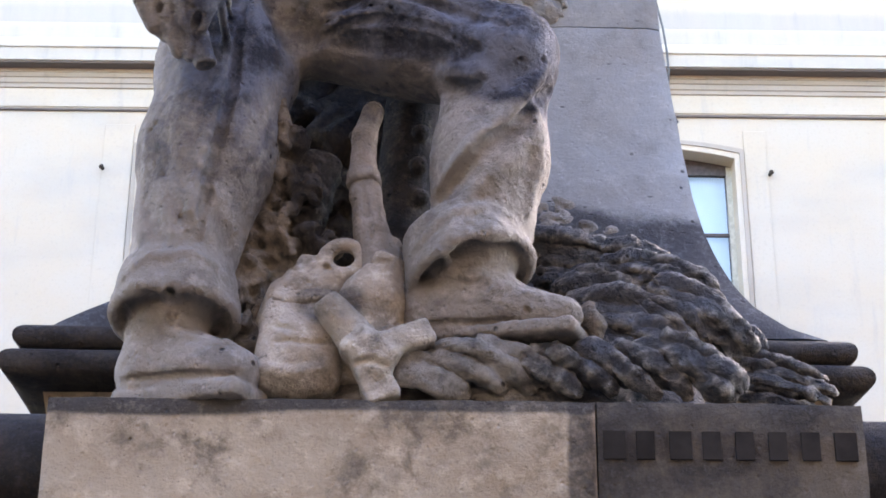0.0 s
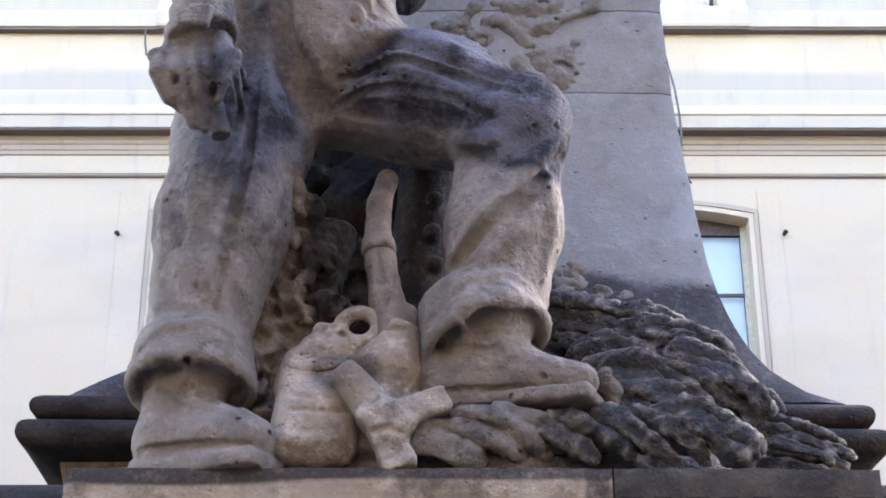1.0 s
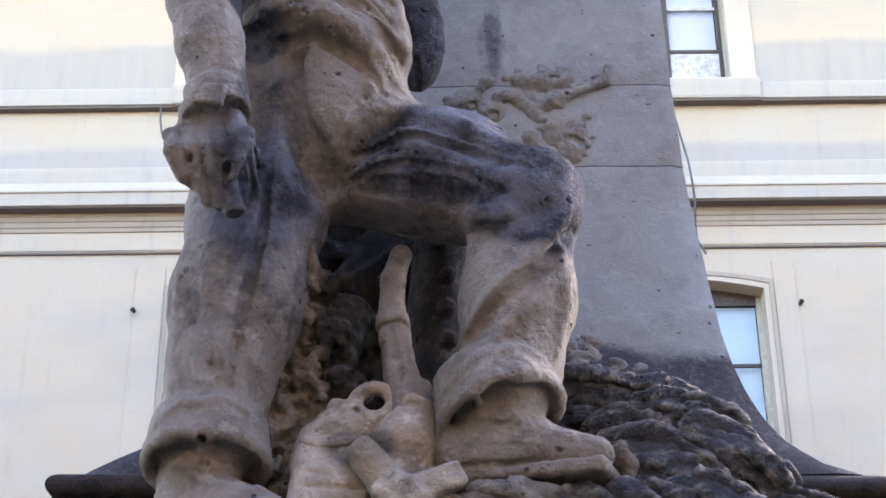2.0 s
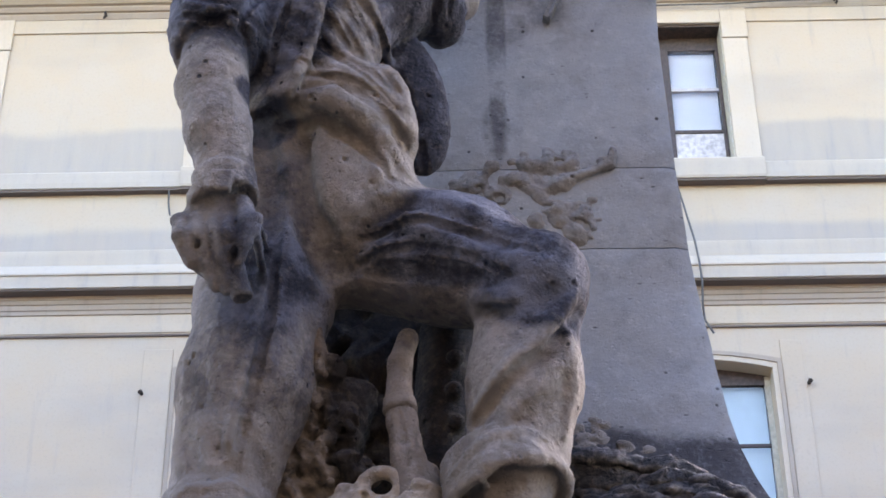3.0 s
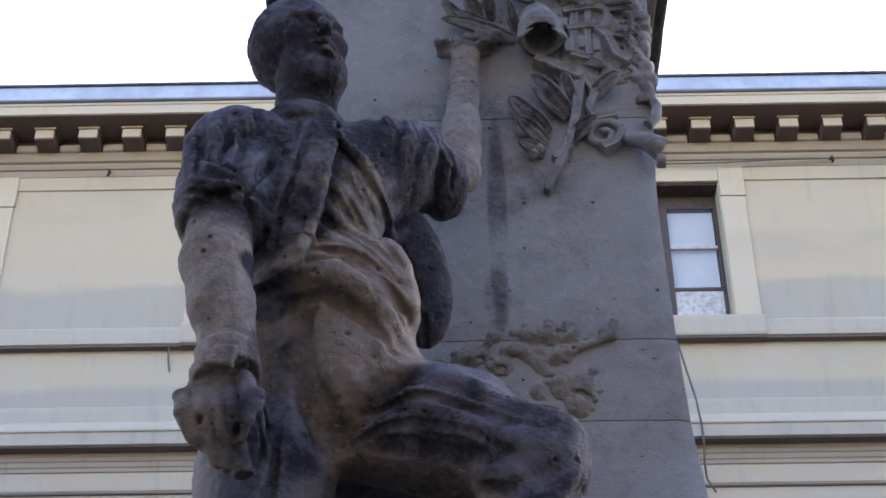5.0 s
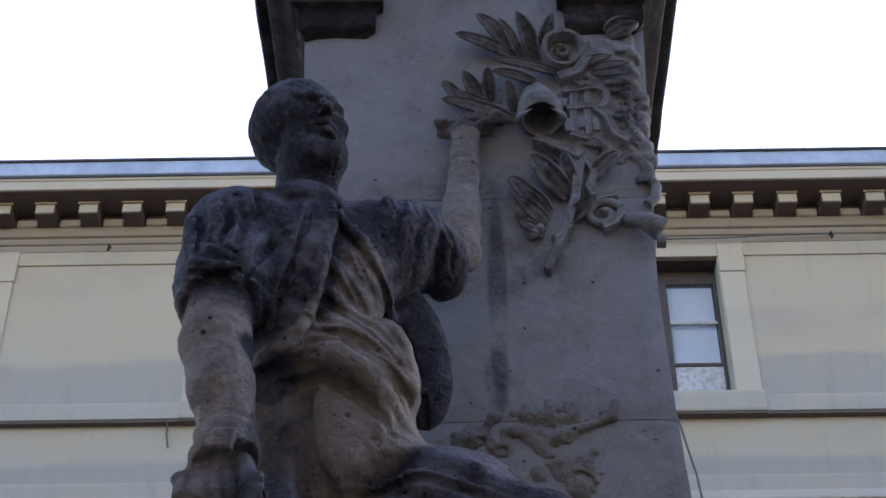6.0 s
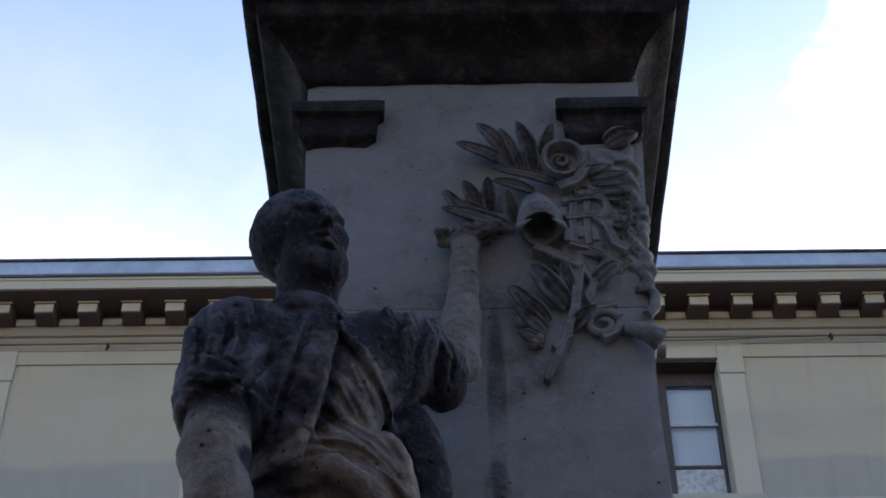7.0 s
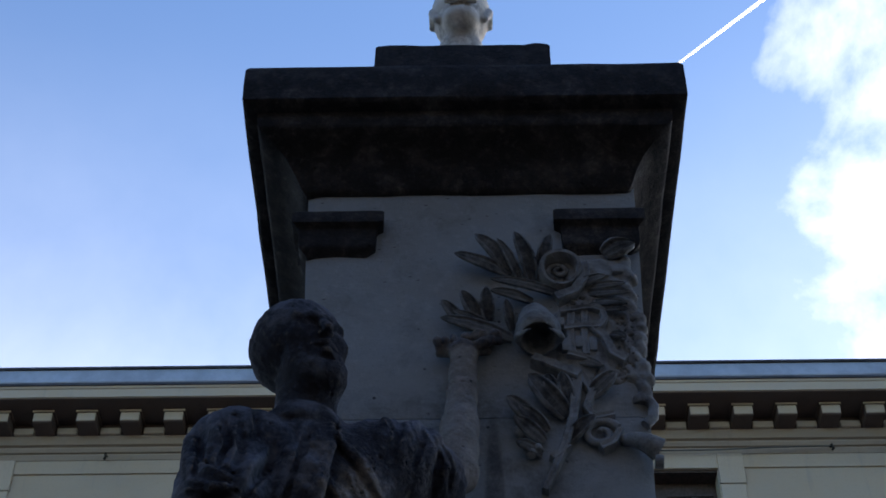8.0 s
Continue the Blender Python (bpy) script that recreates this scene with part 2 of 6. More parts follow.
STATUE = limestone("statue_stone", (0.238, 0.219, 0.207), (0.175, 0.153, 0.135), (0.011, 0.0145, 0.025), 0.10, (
    ((-0.45, 3.15, 4.33), (0.50, 0.6, 0.40), 1.05),      # jacket and shoulders
    ((-0.42, 3.18, 4.68), (0.27, 0.4, 0.34), 1.7),       # head
    ((-0.08, 3.38, 4.06), (0.12, 0.10, 0.26), 1.2),        # jacket flap
    ((-0.59, 3.02, 3.72), (0.14, 0.3, 0.22), -0.2),      # bare forearm
    ((0.03, 3.6, 4.90), (0.16, 0.3, 0.36), -0.2),         # raised forearm
    ((0.04, 3.7, 5.18), (0.14, 0.2, 0.06), 0.6),         # raised hand
    ((-0.02, 3.45, 4.37), (0.09, 0.14, 0.09), 1.2),      # sleeve's end
    ((-0.25, 3.06, 3.88), (0.19, 0.25, 0.16), -0.75),     # shirt and waist
    ((-0.45, 3.12, 3.55), (0.11, 0.3, 0.36), 0.55),      # hip beside the hand, made darker
    ((-0.46, 3.12, 3.26), (0.19, 0.3, 0.26), 0.33),      # standing thigh
    ((-0.22, 3.10, 3.70), (0.14, 0.3, 0.13), -0.4),      # belly
    ((-0.46, 3.10, 3.835), (0.08, 0.2, 0.05), 1.0),      # hollow under the jacket's hem, its shade painted in
    ((-0.37, 3.06, 4.16), (0.05, 0.2, 0.26), -0.35),     # lapel
    ((0.08, 3.15, 3.54), (0.30, 0.30, 0.15), 1.2),       # thigh top
    ((0.20, 3.10, 3.36), (0.15, 0.2, 0.13), 1.15),        # knee
    ((0.10, 3.10, 3.02), (0.26, 0.3, 0.20), -0.15),       # shin
    ((-0.23, 3.08, 4.08), (0.10, 0.3, 0.20), -0.75),      # shirt front
    ((-0.50, 3.10, 2.76), (0.26, 0.3, 0.24), -0.45),     # standing foot
    ((-0.14, 3.25, 3.40), (0.34, 0.3, 0.12), 0.35),       # hollow under the thigh, darkened as painted shade
), 0.85, rub_highlight=0.8, bloom=(0.105, 0.122, 0.16), mottle=0.5)
SHAFT = limestone("shaft_stone", (0.254, 0.292, 0.32), (0.228, 0.247, 0.26), (0.034, 0.036, 0.042), -0.14, (
    ((0.85, 3.5, 2.95), (0.45, 0.6, 0.30), 0.9),
    ((-0.75, 3.5, 3.0), (0.35, 0.6, 0.32), 1.0),
    ((0.42, 3.5, 3.00), (0.48, 0.6, 0.26), 1.0),
    ((0.32, 3.65, 3.16), (0.15, 0.3, 0.12), 0.5),
    ((0.112, 3.75, 4.50), (0.030, 0.3, 0.40), 0.38),
    ((0.105, 3.75, 4.22), (0.045, 0.3, 0.12), 0.42),
    ((0.0, 3.75, 4.76), (0.45, 0.3, 0.30), 0.38),
    ((0.20, 3.75, 5.15), (0.30, 0.2, 0.30), 0.18),
), 0.4, mottle=0.25, fleck=0.45, marks=0.8)
RELIEF = limestone("relief_stone", (0.24, 0.265, 0.285), (0.20, 0.205, 0.205), (0.022, 0.023, 0.028), 0.16, (), 0.5, rub_highlight=0.3, fleck=0.6)
LEAF = limestone("sooty_relief_stone", (0.20, 0.22, 0.235), (0.16, 0.165, 0.165), (0.012, 0.013, 0.016), 0.55, (), 0.5, rub_highlight=0.9, fleck=0.6)
BLACK = limestone("blackened_stone", (0.09, 0.08, 0.07), (0.075, 0.058, 0.045), (0.012, 0.0125, 0.016), 0.75, (), 0.7)
FOLIAGE = limestone("carved_foliage_stone", (0.25, 0.24, 0.225), (0.155, 0.132, 0.112), (0.010, 0.0118, 0.0165), 1.0, (
    ((0.02, 3.15, 2.62), (0.24, 0.4, 0.14), -0.75),), 1.3, 0.6, rub_highlight=0.95, bloom=(0.038, 0.044, 0.058))
# Crust level raised so the colour carries the hollow's shade behind the legs.
ROOT = limestone("carved_root_stone", (0.17, 0.145, 0.125), (0.115, 0.09, 0.075), (0.012, 0.012, 0.015), 0.8, (), 0.8)
STEP = limestone("step_stone", (0.35, 0.298, 0.24), (0.245, 0.187, 0.135), (0.03, 0.028, 0.028), 0.12, (
    ((-0.55, 3.08, 2.568), (0.40, 0.3, 0.04), 1.0),
    ((0.1, 3.08, 2.568), (0.5, 0.3, 0.03), 0.7),
    ((0.31, 3.08, 2.42), (0.03, 0.3, 0.20), 0.6),
), 0.7)
NAMED = limestone("dark_step_stone", (0.10, 0.09, 0.08), (0.09, 0.075, 0.06), (0.02, 0.0195, 0.021), 0.55, (
    ((0.84, 3.0, 2.40), (0.1, 0.3, 0.1), -0.5),), 0.6)
TOOLS = limestone("carved_tools_stone", (0.41, 0.385, 0.355), (0.27, 0.225, 0.185), (0.025, 0.0255, 0.03), 0.0, (
    ((-0.20, 3.1, 2.80), (0.08, 0.2, 0.06), 0.6), ((-0.06, 3.1, 2.72), (0.12, 0.2, 0.05), 0.35)), 0.8, rub_highlight=0.6)
RUBBLE = limestone("broken_stone", (0.21, 0.18, 0.152), (0.155, 0.12, 0.095), (0.018, 0.018, 0.021), 0.30, (
    ((-0.24, 3.3, 3.15), (0.07, 0.3, 0.22), 0.7),), 0.9)
WORN = limestone("worn_relief_stone", (0.235, 0.245, 0.25), (0.19, 0.175, 0.162), (0.03, 0.03, 0.034), 0.12, (), 0.7, mottle=0.5, fleck=0.5)
CAP = limestone("cornice_stone", (0.13, 0.125, 0.13), (0.105, 0.095, 0.09), (0.009, 0.0095, 0.012), 0.85, (), 0.5, fleck=0.5)
BUST = limestone("bust_marble", (0.62, 0.60, 0.56), (0.55, 0.51, 0.46), (0.10, 0.10, 0.10), -0.5, (), 0.3, 0.6)
FACADE = facade_stone("facade_stone", (0.61, 0.50, 0.395), (0.37, 0.355, 0.34), 0.9, ((12.12, 12.75), (11.05, 11.35)))
TRIM = facade_stone("trim_stone", (0.66, 0.55, 0.445), (0.36, 0.34, 0.315), 0.7, ((10.86, 11.08), (11.87, 12.16), (10.44, 10.66)))
CORNICE = facade_stone("building_cornice_stone", (0.46, 0.375, 0.31), (0.19, 0.16, 0.14), 0.85)
# Undersides and gaps of the cornice: soot, with shade painted into the colour.
SOOT_SHADE = facade_stone("sooty_shaded_soffit_stone", (0.15, 0.108, 0.098), (0.065, 0.052, 0.05), 0.8)
# Stone of the thin dark strips that paint shadow lines under ledges and sills.
SHADE_STRIP = facade_stone("shade_strip_stone", (0.17, 0.135, 0.125), (0.09, 0.08, 0.08), 0.7)
ZINC = plain("zinc_gutter", (0.50, 0.54, 0.60), 0.45, 0.6, 0.15, 3.0)
DARKZINC_SHADE = plain("dark_zinc_lip_and_shade", (0.10, 0.105, 0.125), 0.5, 0.5, 0.3, 2.0)
BROWN = plain("brown_window_paint", (0.075, 0.048, 0.042), 0.6, 0, 0.4, 25)
PEEL = plain("peeling_white_paint", (0.55, 0.52, 0.53), 0.7, 0, 0.3, 16)
CREAM = plain("cream_window_paint", (0.55, 0.5, 0.4), 0.6, 0, 0.15, 20)
BLIND = plain("pale_window_blind", (0.74, 0.755, 0.78), 0.8, 0, 0.05, 3)
PANE_SHEET = plain("pale_blue_sheet", (0.56, 0.76, 0.77), 0.8, 0, 0.06, 3)
IRON = plain("rusty_iron", (0.06, 0.05, 0.045), 0.7, 0.5)
CABLE = plain("dark_cable_rubber", (0.10, 0.10, 0.10), 0.6)
ASPHALT = plain("asphalt", (0.055, 0.055, 0.055), 0.9, 0, 0.3, 30)
PAVING = plain("paving_stone", (0.28, 0.26, 0.23), 0.9, 0, 0.2, 6)
PLAINWALL = facade_stone("blocking_wall_render", (0.22, 0.20, 0.17), (0.15, 0.15, 0.15), 0.5)
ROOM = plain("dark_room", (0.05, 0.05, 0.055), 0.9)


def glass_mat():
    m, nt, bsdf = material("window_glass")
    bsdf.inputs["Base Color"].default_value = (0.95, 0.97, 1, 1)
    bsdf.inputs["Roughness"].default_value = 0.03
    bsdf.inputs["Transmission Weight"].default_value = 1.0
    bsdf.inputs["IOR"].default_value = 1.45
    return m


GLASS = glass_mat()


# ---- mesh helpers ----
def empty_thing(name, label, category, group="", kind="", at=(0, 0, 0)):
    ob = new(name)
    ob.location = at
    ob.empty_display_size = 0.1
    bpy.context.view_layer.update()
    return tagged(ob, label, category, group, kind)


def finish(bm, name, material_, soft=None):
    me = bpy.data.meshes.new(name)
    bmesh.ops.recalc_face_normals(bm, faces=bm.faces)
    bm.to_mesh(me)
    bm.free()
    me.materials.append(material_)
    if soft is not None:
        me.shade_smooth()
        me.set_sharp_from_angle(angle=radians(soft))
    return me


def thing(name, bm, material_, label="", category="", group="", kind="", soft=None):
    return tagged(new(name, finish(bm, name, material_, soft)), label, category, group, kind)


def part(name, bm, material_, parent, label="", soft=None):
    ob = new(name, finish(bm, name, material_, soft) if isinstance(bm, bmesh.types.BMesh) else bm)
    ob.parent = parent
    ob.matrix_parent_inverse = Matrix.Translation(-Vector(parent.location)) if parent.parent is None else Matrix()
    if label:
        ob["label"] = label
    return ob


def add_box(bm, x0, x1, y0, y1, z0, z1, bevel=0.0, segs=1):
    made = bmesh.ops.create_cube(bm, size=1.0)["verts"]
    for v in made:
        v.co = Vector((x0 + (v.co.x + 0.5) * (x1 - x0), y0 + (v.co.y + 0.5) * (y1 - y0), z0 + (v.co.z + 0.5) * (z1 - z0)))
    if bevel:
        edges = list({e for v in made for e in v.link_edges})
        bmesh.ops.bevel(bm, geom=edges, offset=bevel, segments=segs, profile=0.6, affect="EDGES")


def box(x0, x1, y0, y1, z0, z1, bevel=0.0, segs=1):
    bm = bmesh.new()
    add_box(bm, x0, x1, y0, y1, z0, z1, bevel, segs)
    return bm


def rect_sweep(profile, cx, cy, hx, hy, wear=0.0):
    """A moulding round a rectangular block: profile of (projection, z), from bottom to top; closed at both ends."""
    bm = bmesh.new()
    rings = []
    n = 14
    for off, z in profile:
        a, b = hx + off, hy + off
        ring = []
        for (x0, y0), (x1, y1) in zip(((-a, -b), (a, -b), (a, b), (-a, b)), ((a, -b), (a, b), (-a, b), (-a, -b))):
            for i in range(n):
                f = i / n
                p = Vector((cx + x0 + (x1 - x0) * f, cy + y0 + (y1 - y0) * f, z))
                if wear:
                    w = noise.noise(p * 14) * wear + noise.noise(p * 45) * wear * 0.5
                    p += Vector((w if abs(x0 + (x1 - x0) * f) > a - 1e-4 else 0, w if abs(y0 + (y1 - y0) * f) > b - 1e-4 else 0, w * 0.5))
                ring.append(bm.verts.new(p))
        rings.append(ring)
    for r0, r1 in zip(rings, rings[1:]):
        for i in range(len(r0)):
            j = (i + 1) % len(r0)
            bm.faces.new((r0[i], r0[j], r1[j], r1[i]))
    bm.faces.new(rings[0][::-1])
    bm.faces.new(rings[-1])
    return bm


def x_sweep(profile, x0, x1, back):
    """A moulding along x: profile of (y, z) from bottom to top, closed at the plane y = back."""
    bm = bmesh.new()
    pts = [(back, profile[0][1])] + list(profile) + [(back, profile[-1][1])]
    a = [bm.verts.new((x0, y, z)) for y, z in pts]
    b = [bm.verts.new((x1, y, z)) for y, z in pts]
    for i in range(len(pts)):
        j = (i + 1) % len(pts)
        bm.faces.new((a[i], a[j], b[j], b[i]))
    bm.faces.new(a)
    bm.faces.new(b[::-1])
    return bm


def round_steps(p0, p1, bulge, n=6):
    """Points of a rounded roll from p0 to p1 (projection, z), swelling outwards by bulge."""
    return [(p0[0] + (p1[0] - p0[0]) * i / n + bulge * math.sin(math.pi * i / n), p0[1] + (p1[1] - p0[1]) * (1 - math.cos(math.pi * i / n)) / 2)
            for i in range(n + 1)]


def tube(points, radius, sides=8, taper=None):
    """A tube along points."""
    bm = bmesh.new()
    pts = [Vector(p) for p in points]
    rings = []
    for i, p in enumerate(pts):
        d = (pts[min(i + 1, len(pts) - 1)] - pts[max(i - 1, 0)]).normalized()
        ref = Vector((0, 1, 0)) if abs(d.y) < 0.9 else Vector((1, 0, 0))
        u = d.cross(ref).normalized()
        v = d.cross(u)
        r = radius * (taper(i / (len(pts) - 1)) if taper else 1)
        rings.append([bm.verts.new(p + u * (r * math.cos(2 * math.pi * k / sides)) + v * (r * math.sin(2 * math.pi * k / sides))) for k in range(sides)])
    for r0, r1 in zip(rings, rings[1:]):
        for i in range(sides):
            j = (i + 1) % sides
            bm.faces.new((r0[i], r0[j], r1[j], r1[i]))
    bm.faces.new(rings[0][::-1])
    bm.faces.new(rings[-1])
    return bm


# ---- carving: forms melted together on a grid ----
class Carving:
    def __init__(self, low, high, cell):
        self.low, self.cell = np.array(low, dtype=np.float32), cell
        self.n = [int((b - a) / cell) + 1 for a, b in zip(low, high)]
        self.d = np.full(self.n, 0.2, dtype=np.float32)
        self.axes = [(low[k] + cell * np.arange(self.n[k])).astype(np.float32) for k in range(3)]

    def window(self, low, high):
        s = []
        for k in range(3):
            i0 = max(0, int((low[k] - self.low[k]) / self.cell))
            i1 = min(self.n[k], int((high[k] - self.low[k]) / self.cell) + 2)
            s.append(slice(i0, max(i0, i1)))
        g = np.meshgrid(*[self.axes[k][s[k]] for k in range(3)], indexing="ij", sparse=True)
        return tuple(s), g

    def merge(self, s, e, k, cut=False):
        if e.size == 0:
            return
        a = self.d[s]
        if cut:
            a = -a
        h = np.clip(0.5 + 0.5 * (e - a) / k, 0, 1)
        m = e + (a - e) * h - k * h * (1 - h)
        self.d[s] = -m if cut else m

    def cone(self, a, b, ra, rb=None, k=0.03, cut=False, flat=1.0):
        """A limb from a to b, of radius ra to rb. flat < 1 thins it along y."""
        rb = ra if rb is None else rb
        a, b = np.array(a, dtype=np.float32), np.array(b, dtype=np.float32)
        pad = max(ra, rb) + k + 0.03
        s, (x, y, z) = self.window(np.minimum(a, b) - pad, np.maximum(a, b) + pad)
        v = b - a
        px, py, pz = x - a[0], y - a[1], z - a[2]
        h = np.clip((px * v[0] + py * v[1] + pz * v[2]) / max(float(v @ v), 1e-9), 0, 1)
        e = np.sqrt((px - h * v[0]) ** 2 + ((py - h * v[1]) / flat) ** 2 + (pz - h * v[2]) ** 2) - (ra + (rb - ra) * h)
        self.merge(s, e, k, cut)

    def chain(self, pts, radii, k=0.03, cut=False):
        if not hasattr(radii, "__len__"):
            radii = [radii] * len(pts)
        for i in range(len(pts) - 1):
            self.cone(pts[i], pts[i + 1], radii[i], radii[i + 1], k, cut)

    def egg(self, c, r, turn=(0, 0, 0), k=0.03, cut=False):
        """An ellipsoid with radii r, turned by degrees."""
        R = np.array(Euler([radians(t) for t in turn]).to_matrix(), dtype=np.float32)
        c, r = np.array(c, dtype=np.float32), np.array(r, dtype=np.float32)
        pad = float(r.max()) + k + 0.03
        s, (x, y, z) = self.window(c - pad, c + pad)
        p = [x - c[0], y - c[1], z - c[2]]
        q = [sum(p[j] * R[j, i] for j in range(3)) for i in range(3)]
        k0 = np.sqrt(sum((q[i] / r[i]) ** 2 for i in range(3)))
        k1 = np.sqrt(sum((q[i] / r[i] ** 2) ** 2 for i in range(3)))
        self.merge(s, k0 * (k0 - 1) / np.maximum(k1, 1e-6), k, cut)

    def block(self, c, half, turn=(0, 0, 0), edge=0.01, k=0.01, cut=False):
        """A box with rounded edges."""
        R = np.array(Euler([radians(t) for t in turn]).to_matrix(), dtype=np.float32)
        c = np.array(c, dtype=np.float32)
        pad = float(np.linalg.norm(half)) + k + 0.03
        s, (x, y, z) = self.window(c - pad, c + pad)
        p = [x - c[0], y - c[1], z - c[2]]
        q = [np.abs(sum(p[j] * R[j, i] for j in range(3))) - (half[i] - edge) for i in range(3)]
        e = np.sqrt(sum(np.maximum(v, 0) ** 2 for v in q)) + np.minimum(np.maximum(np.maximum(q[0], q[1]), q[2]), 0) - edge
        self.merge(s, e, k, cut)

    def ring(self, c, big, small, turn=(0, 0, 0), k=0.015, squash=1.0, cut=False):
        """A torus whose axis is its own z."""
        R = np.array(Euler([radians(t) for t in turn]).to_matrix(), dtype=np.float32)
        c = np.array(c, dtype=np.float32)
        pad = big + small + k + 0.03
        s, (x, y, z) = self.window(c - pad, c + pad)
        p = [x - c[0], y - c[1], z - c[2]]
        q = [sum(p[j] * R[j, i] for j in range(3)) for i in range(3)]
        e = np.sqrt((np.sqrt(q[0] ** 2 + q[1] ** 2) - big) ** 2 + (q[2] * squash) ** 2) - small
        self.merge(s, e, k, cut)

    def band(self, a, b, ra, rb, edge=0.008, k=0.01, cut=False):
        """A cut-off cone with flat ends from a to b."""
        a, b = np.array(a, dtype=np.float32), np.array(b, dtype=np.float32)
        pad = max(ra, rb) + k + 0.03
        s, (x, y, z) = self.window(np.minimum(a, b) - pad, np.maximum(a, b) + pad)
        v = b - a
        long_ = float(np.linalg.norm(v))
        v = v / long_
        px, py, pz = x - a[0], y - a[1], z - a[2]
        t = px * v[0] + py * v[1] + pz * v[2]
        r = np.sqrt(np.maximum(px * px + py * py + pz * pz - t * t, 0))
        q0 = r - (ra + (rb - ra) * np.clip(t / long_, 0, 1)) + edge
        q1 = np.abs(t - long_ / 2) - long_ / 2 + edge
        e = np.sqrt(np.maximum(q0, 0) ** 2 + np.maximum(q1, 0) ** 2) + np.minimum(np.maximum(q0, q1), 0) - edge
        self.merge(s, e, k, cut)

    def ripple(self, c, size, across, wave, amp, bend=0.6, seed=0.0):
        """Cloth folds in a region: waves along a direction, bent and uneven."""
        c, size = np.array(c, dtype=np.float32), np.array(size, dtype=np.float32)
        s, (x, y, z) = self.window(c - size * 1.6, c + size * 1.6)
        n = np.array(across, dtype=np.float32)
        n /= np.linalg.norm(n)
        px, py, pz = x - c[0], y - c[1], z - c[2]
        g = np.exp(-1.3 * ((px / size[0]) ** 2 + (py / size[1]) ** 2 + (pz / size[2]) ** 2))
        u = px * n[0] + py * n[1] + pz * n[2]
        warp = bend * (np.sin(9 * px - 6 * pz + seed) + 0.7 * np.sin(14 * pz + 8 * px + 2 * seed))
        w = np.sin(2 * np.pi * u / wave + warp)
        self.d[s] += (amp * g * (np.abs(w) ** 0.7 * np.sign(w))).astype(np.float32)

    def layer(self, thick, low, high, line, side):
        """A garment: all that lies within the box on one side of a line x(z) becomes thicker, with a clear edge."""
        s, (x, y, z) = self.window(low, high)
        zs = [p[1] for p in line]
        xs = [p[0] for p in line]
        edge = np.interp(z, zs, xs).astype(np.float32)
        m = (x - edge) * side
        for k, v in ((0, x), (1, y), (2, z)):
            m = np.maximum(m, np.maximum(low[k] - v, v - high[k]) + 0.01)
        e = np.maximum(self.d[s] - thick, m)
        self.merge(s, e, 0.006)

    def depth(self, x, z):
        """The y at which the front of the form stands, at x and z."""
        i = min(max(int(round((x - self.low[0]) / self.cell)), 0), self.n[0] - 1)
        k = min(max(int(round((z - self.low[2]) / self.cell)), 0), self.n[2] - 1)
        col = self.d[i, :, k] < 0
        return float(self.axes[1][int(np.argmax(col))]) if col.any() else None

    def fold(self, line, r=0.014, sink=0.3, k=0.02, cut=False, steps=5):
        """A ridge (or a groove) that runs over the front of the form along a line of (x, z)."""
        pts = []
        for (x0, z0), (x1, z1) in zip(line, line[1:]):
            for i in range(steps):
                f = i / steps
                x, z = x0 + (x1 - x0) * f, z0 + (z1 - z0) * f
                y = self.depth(x, z)
                if y is not None:
                    pts.append((x, y + r * sink, z))
        n = len(pts)
        if n > 1:
            ys = [p[1] for p in pts]
            ys = [sorted(ys[max(0, i - 1):i + 2])[len(ys[max(0, i - 1):i + 2]) // 2] for i in range(n)]
            pts = [(p[0], y, p[2]) for p, y in zip(pts, ys)]
            radii = [r * (0.35 + 0.65 * math.sin(math.pi * min(1, max(0, (i + 0.6) / n)))) for i in range(n)]
            self.chain(pts, radii, k, cut)

    def mesh(self, name, material_, rough=0.0, scale=30.0):
        """The surface of the form, roughened along its normals."""
        d = self.d
        d[0], d[-1], d[:, 0], d[:, -1], d[:, :, 0], d[:, :, -1] = [0.1] * 6
        inside = d < 0
        cells = np.array(self.n) - 1
        acc, ids = [], []
        quads = []
        for a in range(3):
            lo = [slice(None)] * 3
            hi = [slice(None)] * 3
            lo[a], hi[a] = slice(0, -1), slice(1, None)
            idx = np.argwhere(inside[tuple(lo)] != inside[tuple(hi)])
            nxt = idx.copy()
            nxt[:, a] += 1
            d0, d1 = d[tuple(idx.T)], d[tuple(nxt.T)]
            p = idx.astype(np.float32)
            p[:, a] += d0 / (d0 - d1)
            b, c = (a + 1) % 3, (a + 2) % 3
            ring4 = []
            for db, dc in ((0, 0), (-1, 0), (-1, -1), (0, -1)):
                q = idx.copy()
                q[:, b] += db
                q[:, c] += dc
                lin = (q[:, 0] * cells[1] + q[:, 1]) * cells[2] + q[:, 2]
                acc.append(p)
                ids.append(lin)
                ring4.append(lin)
            f = np.stack(ring4, axis=1)
            flip = d0 > 0
            f[flip] = f[flip][:, ::-1]
            quads.append(f)
        ids, acc, quads = np.concatenate(ids), np.concatenate(acc), np.concatenate(quads)
        uniq, inv = np.unique(ids, return_inverse=True)
        count = np.bincount(inv)
        v = np.stack([np.bincount(inv, weights=acc[:, k]) / count for k in range(3)], axis=1)
        quads = np.searchsorted(uniq, quads)
        if rough:
            i = np.clip(np.round(v).astype(int), 1, np.array(self.n) - 2)
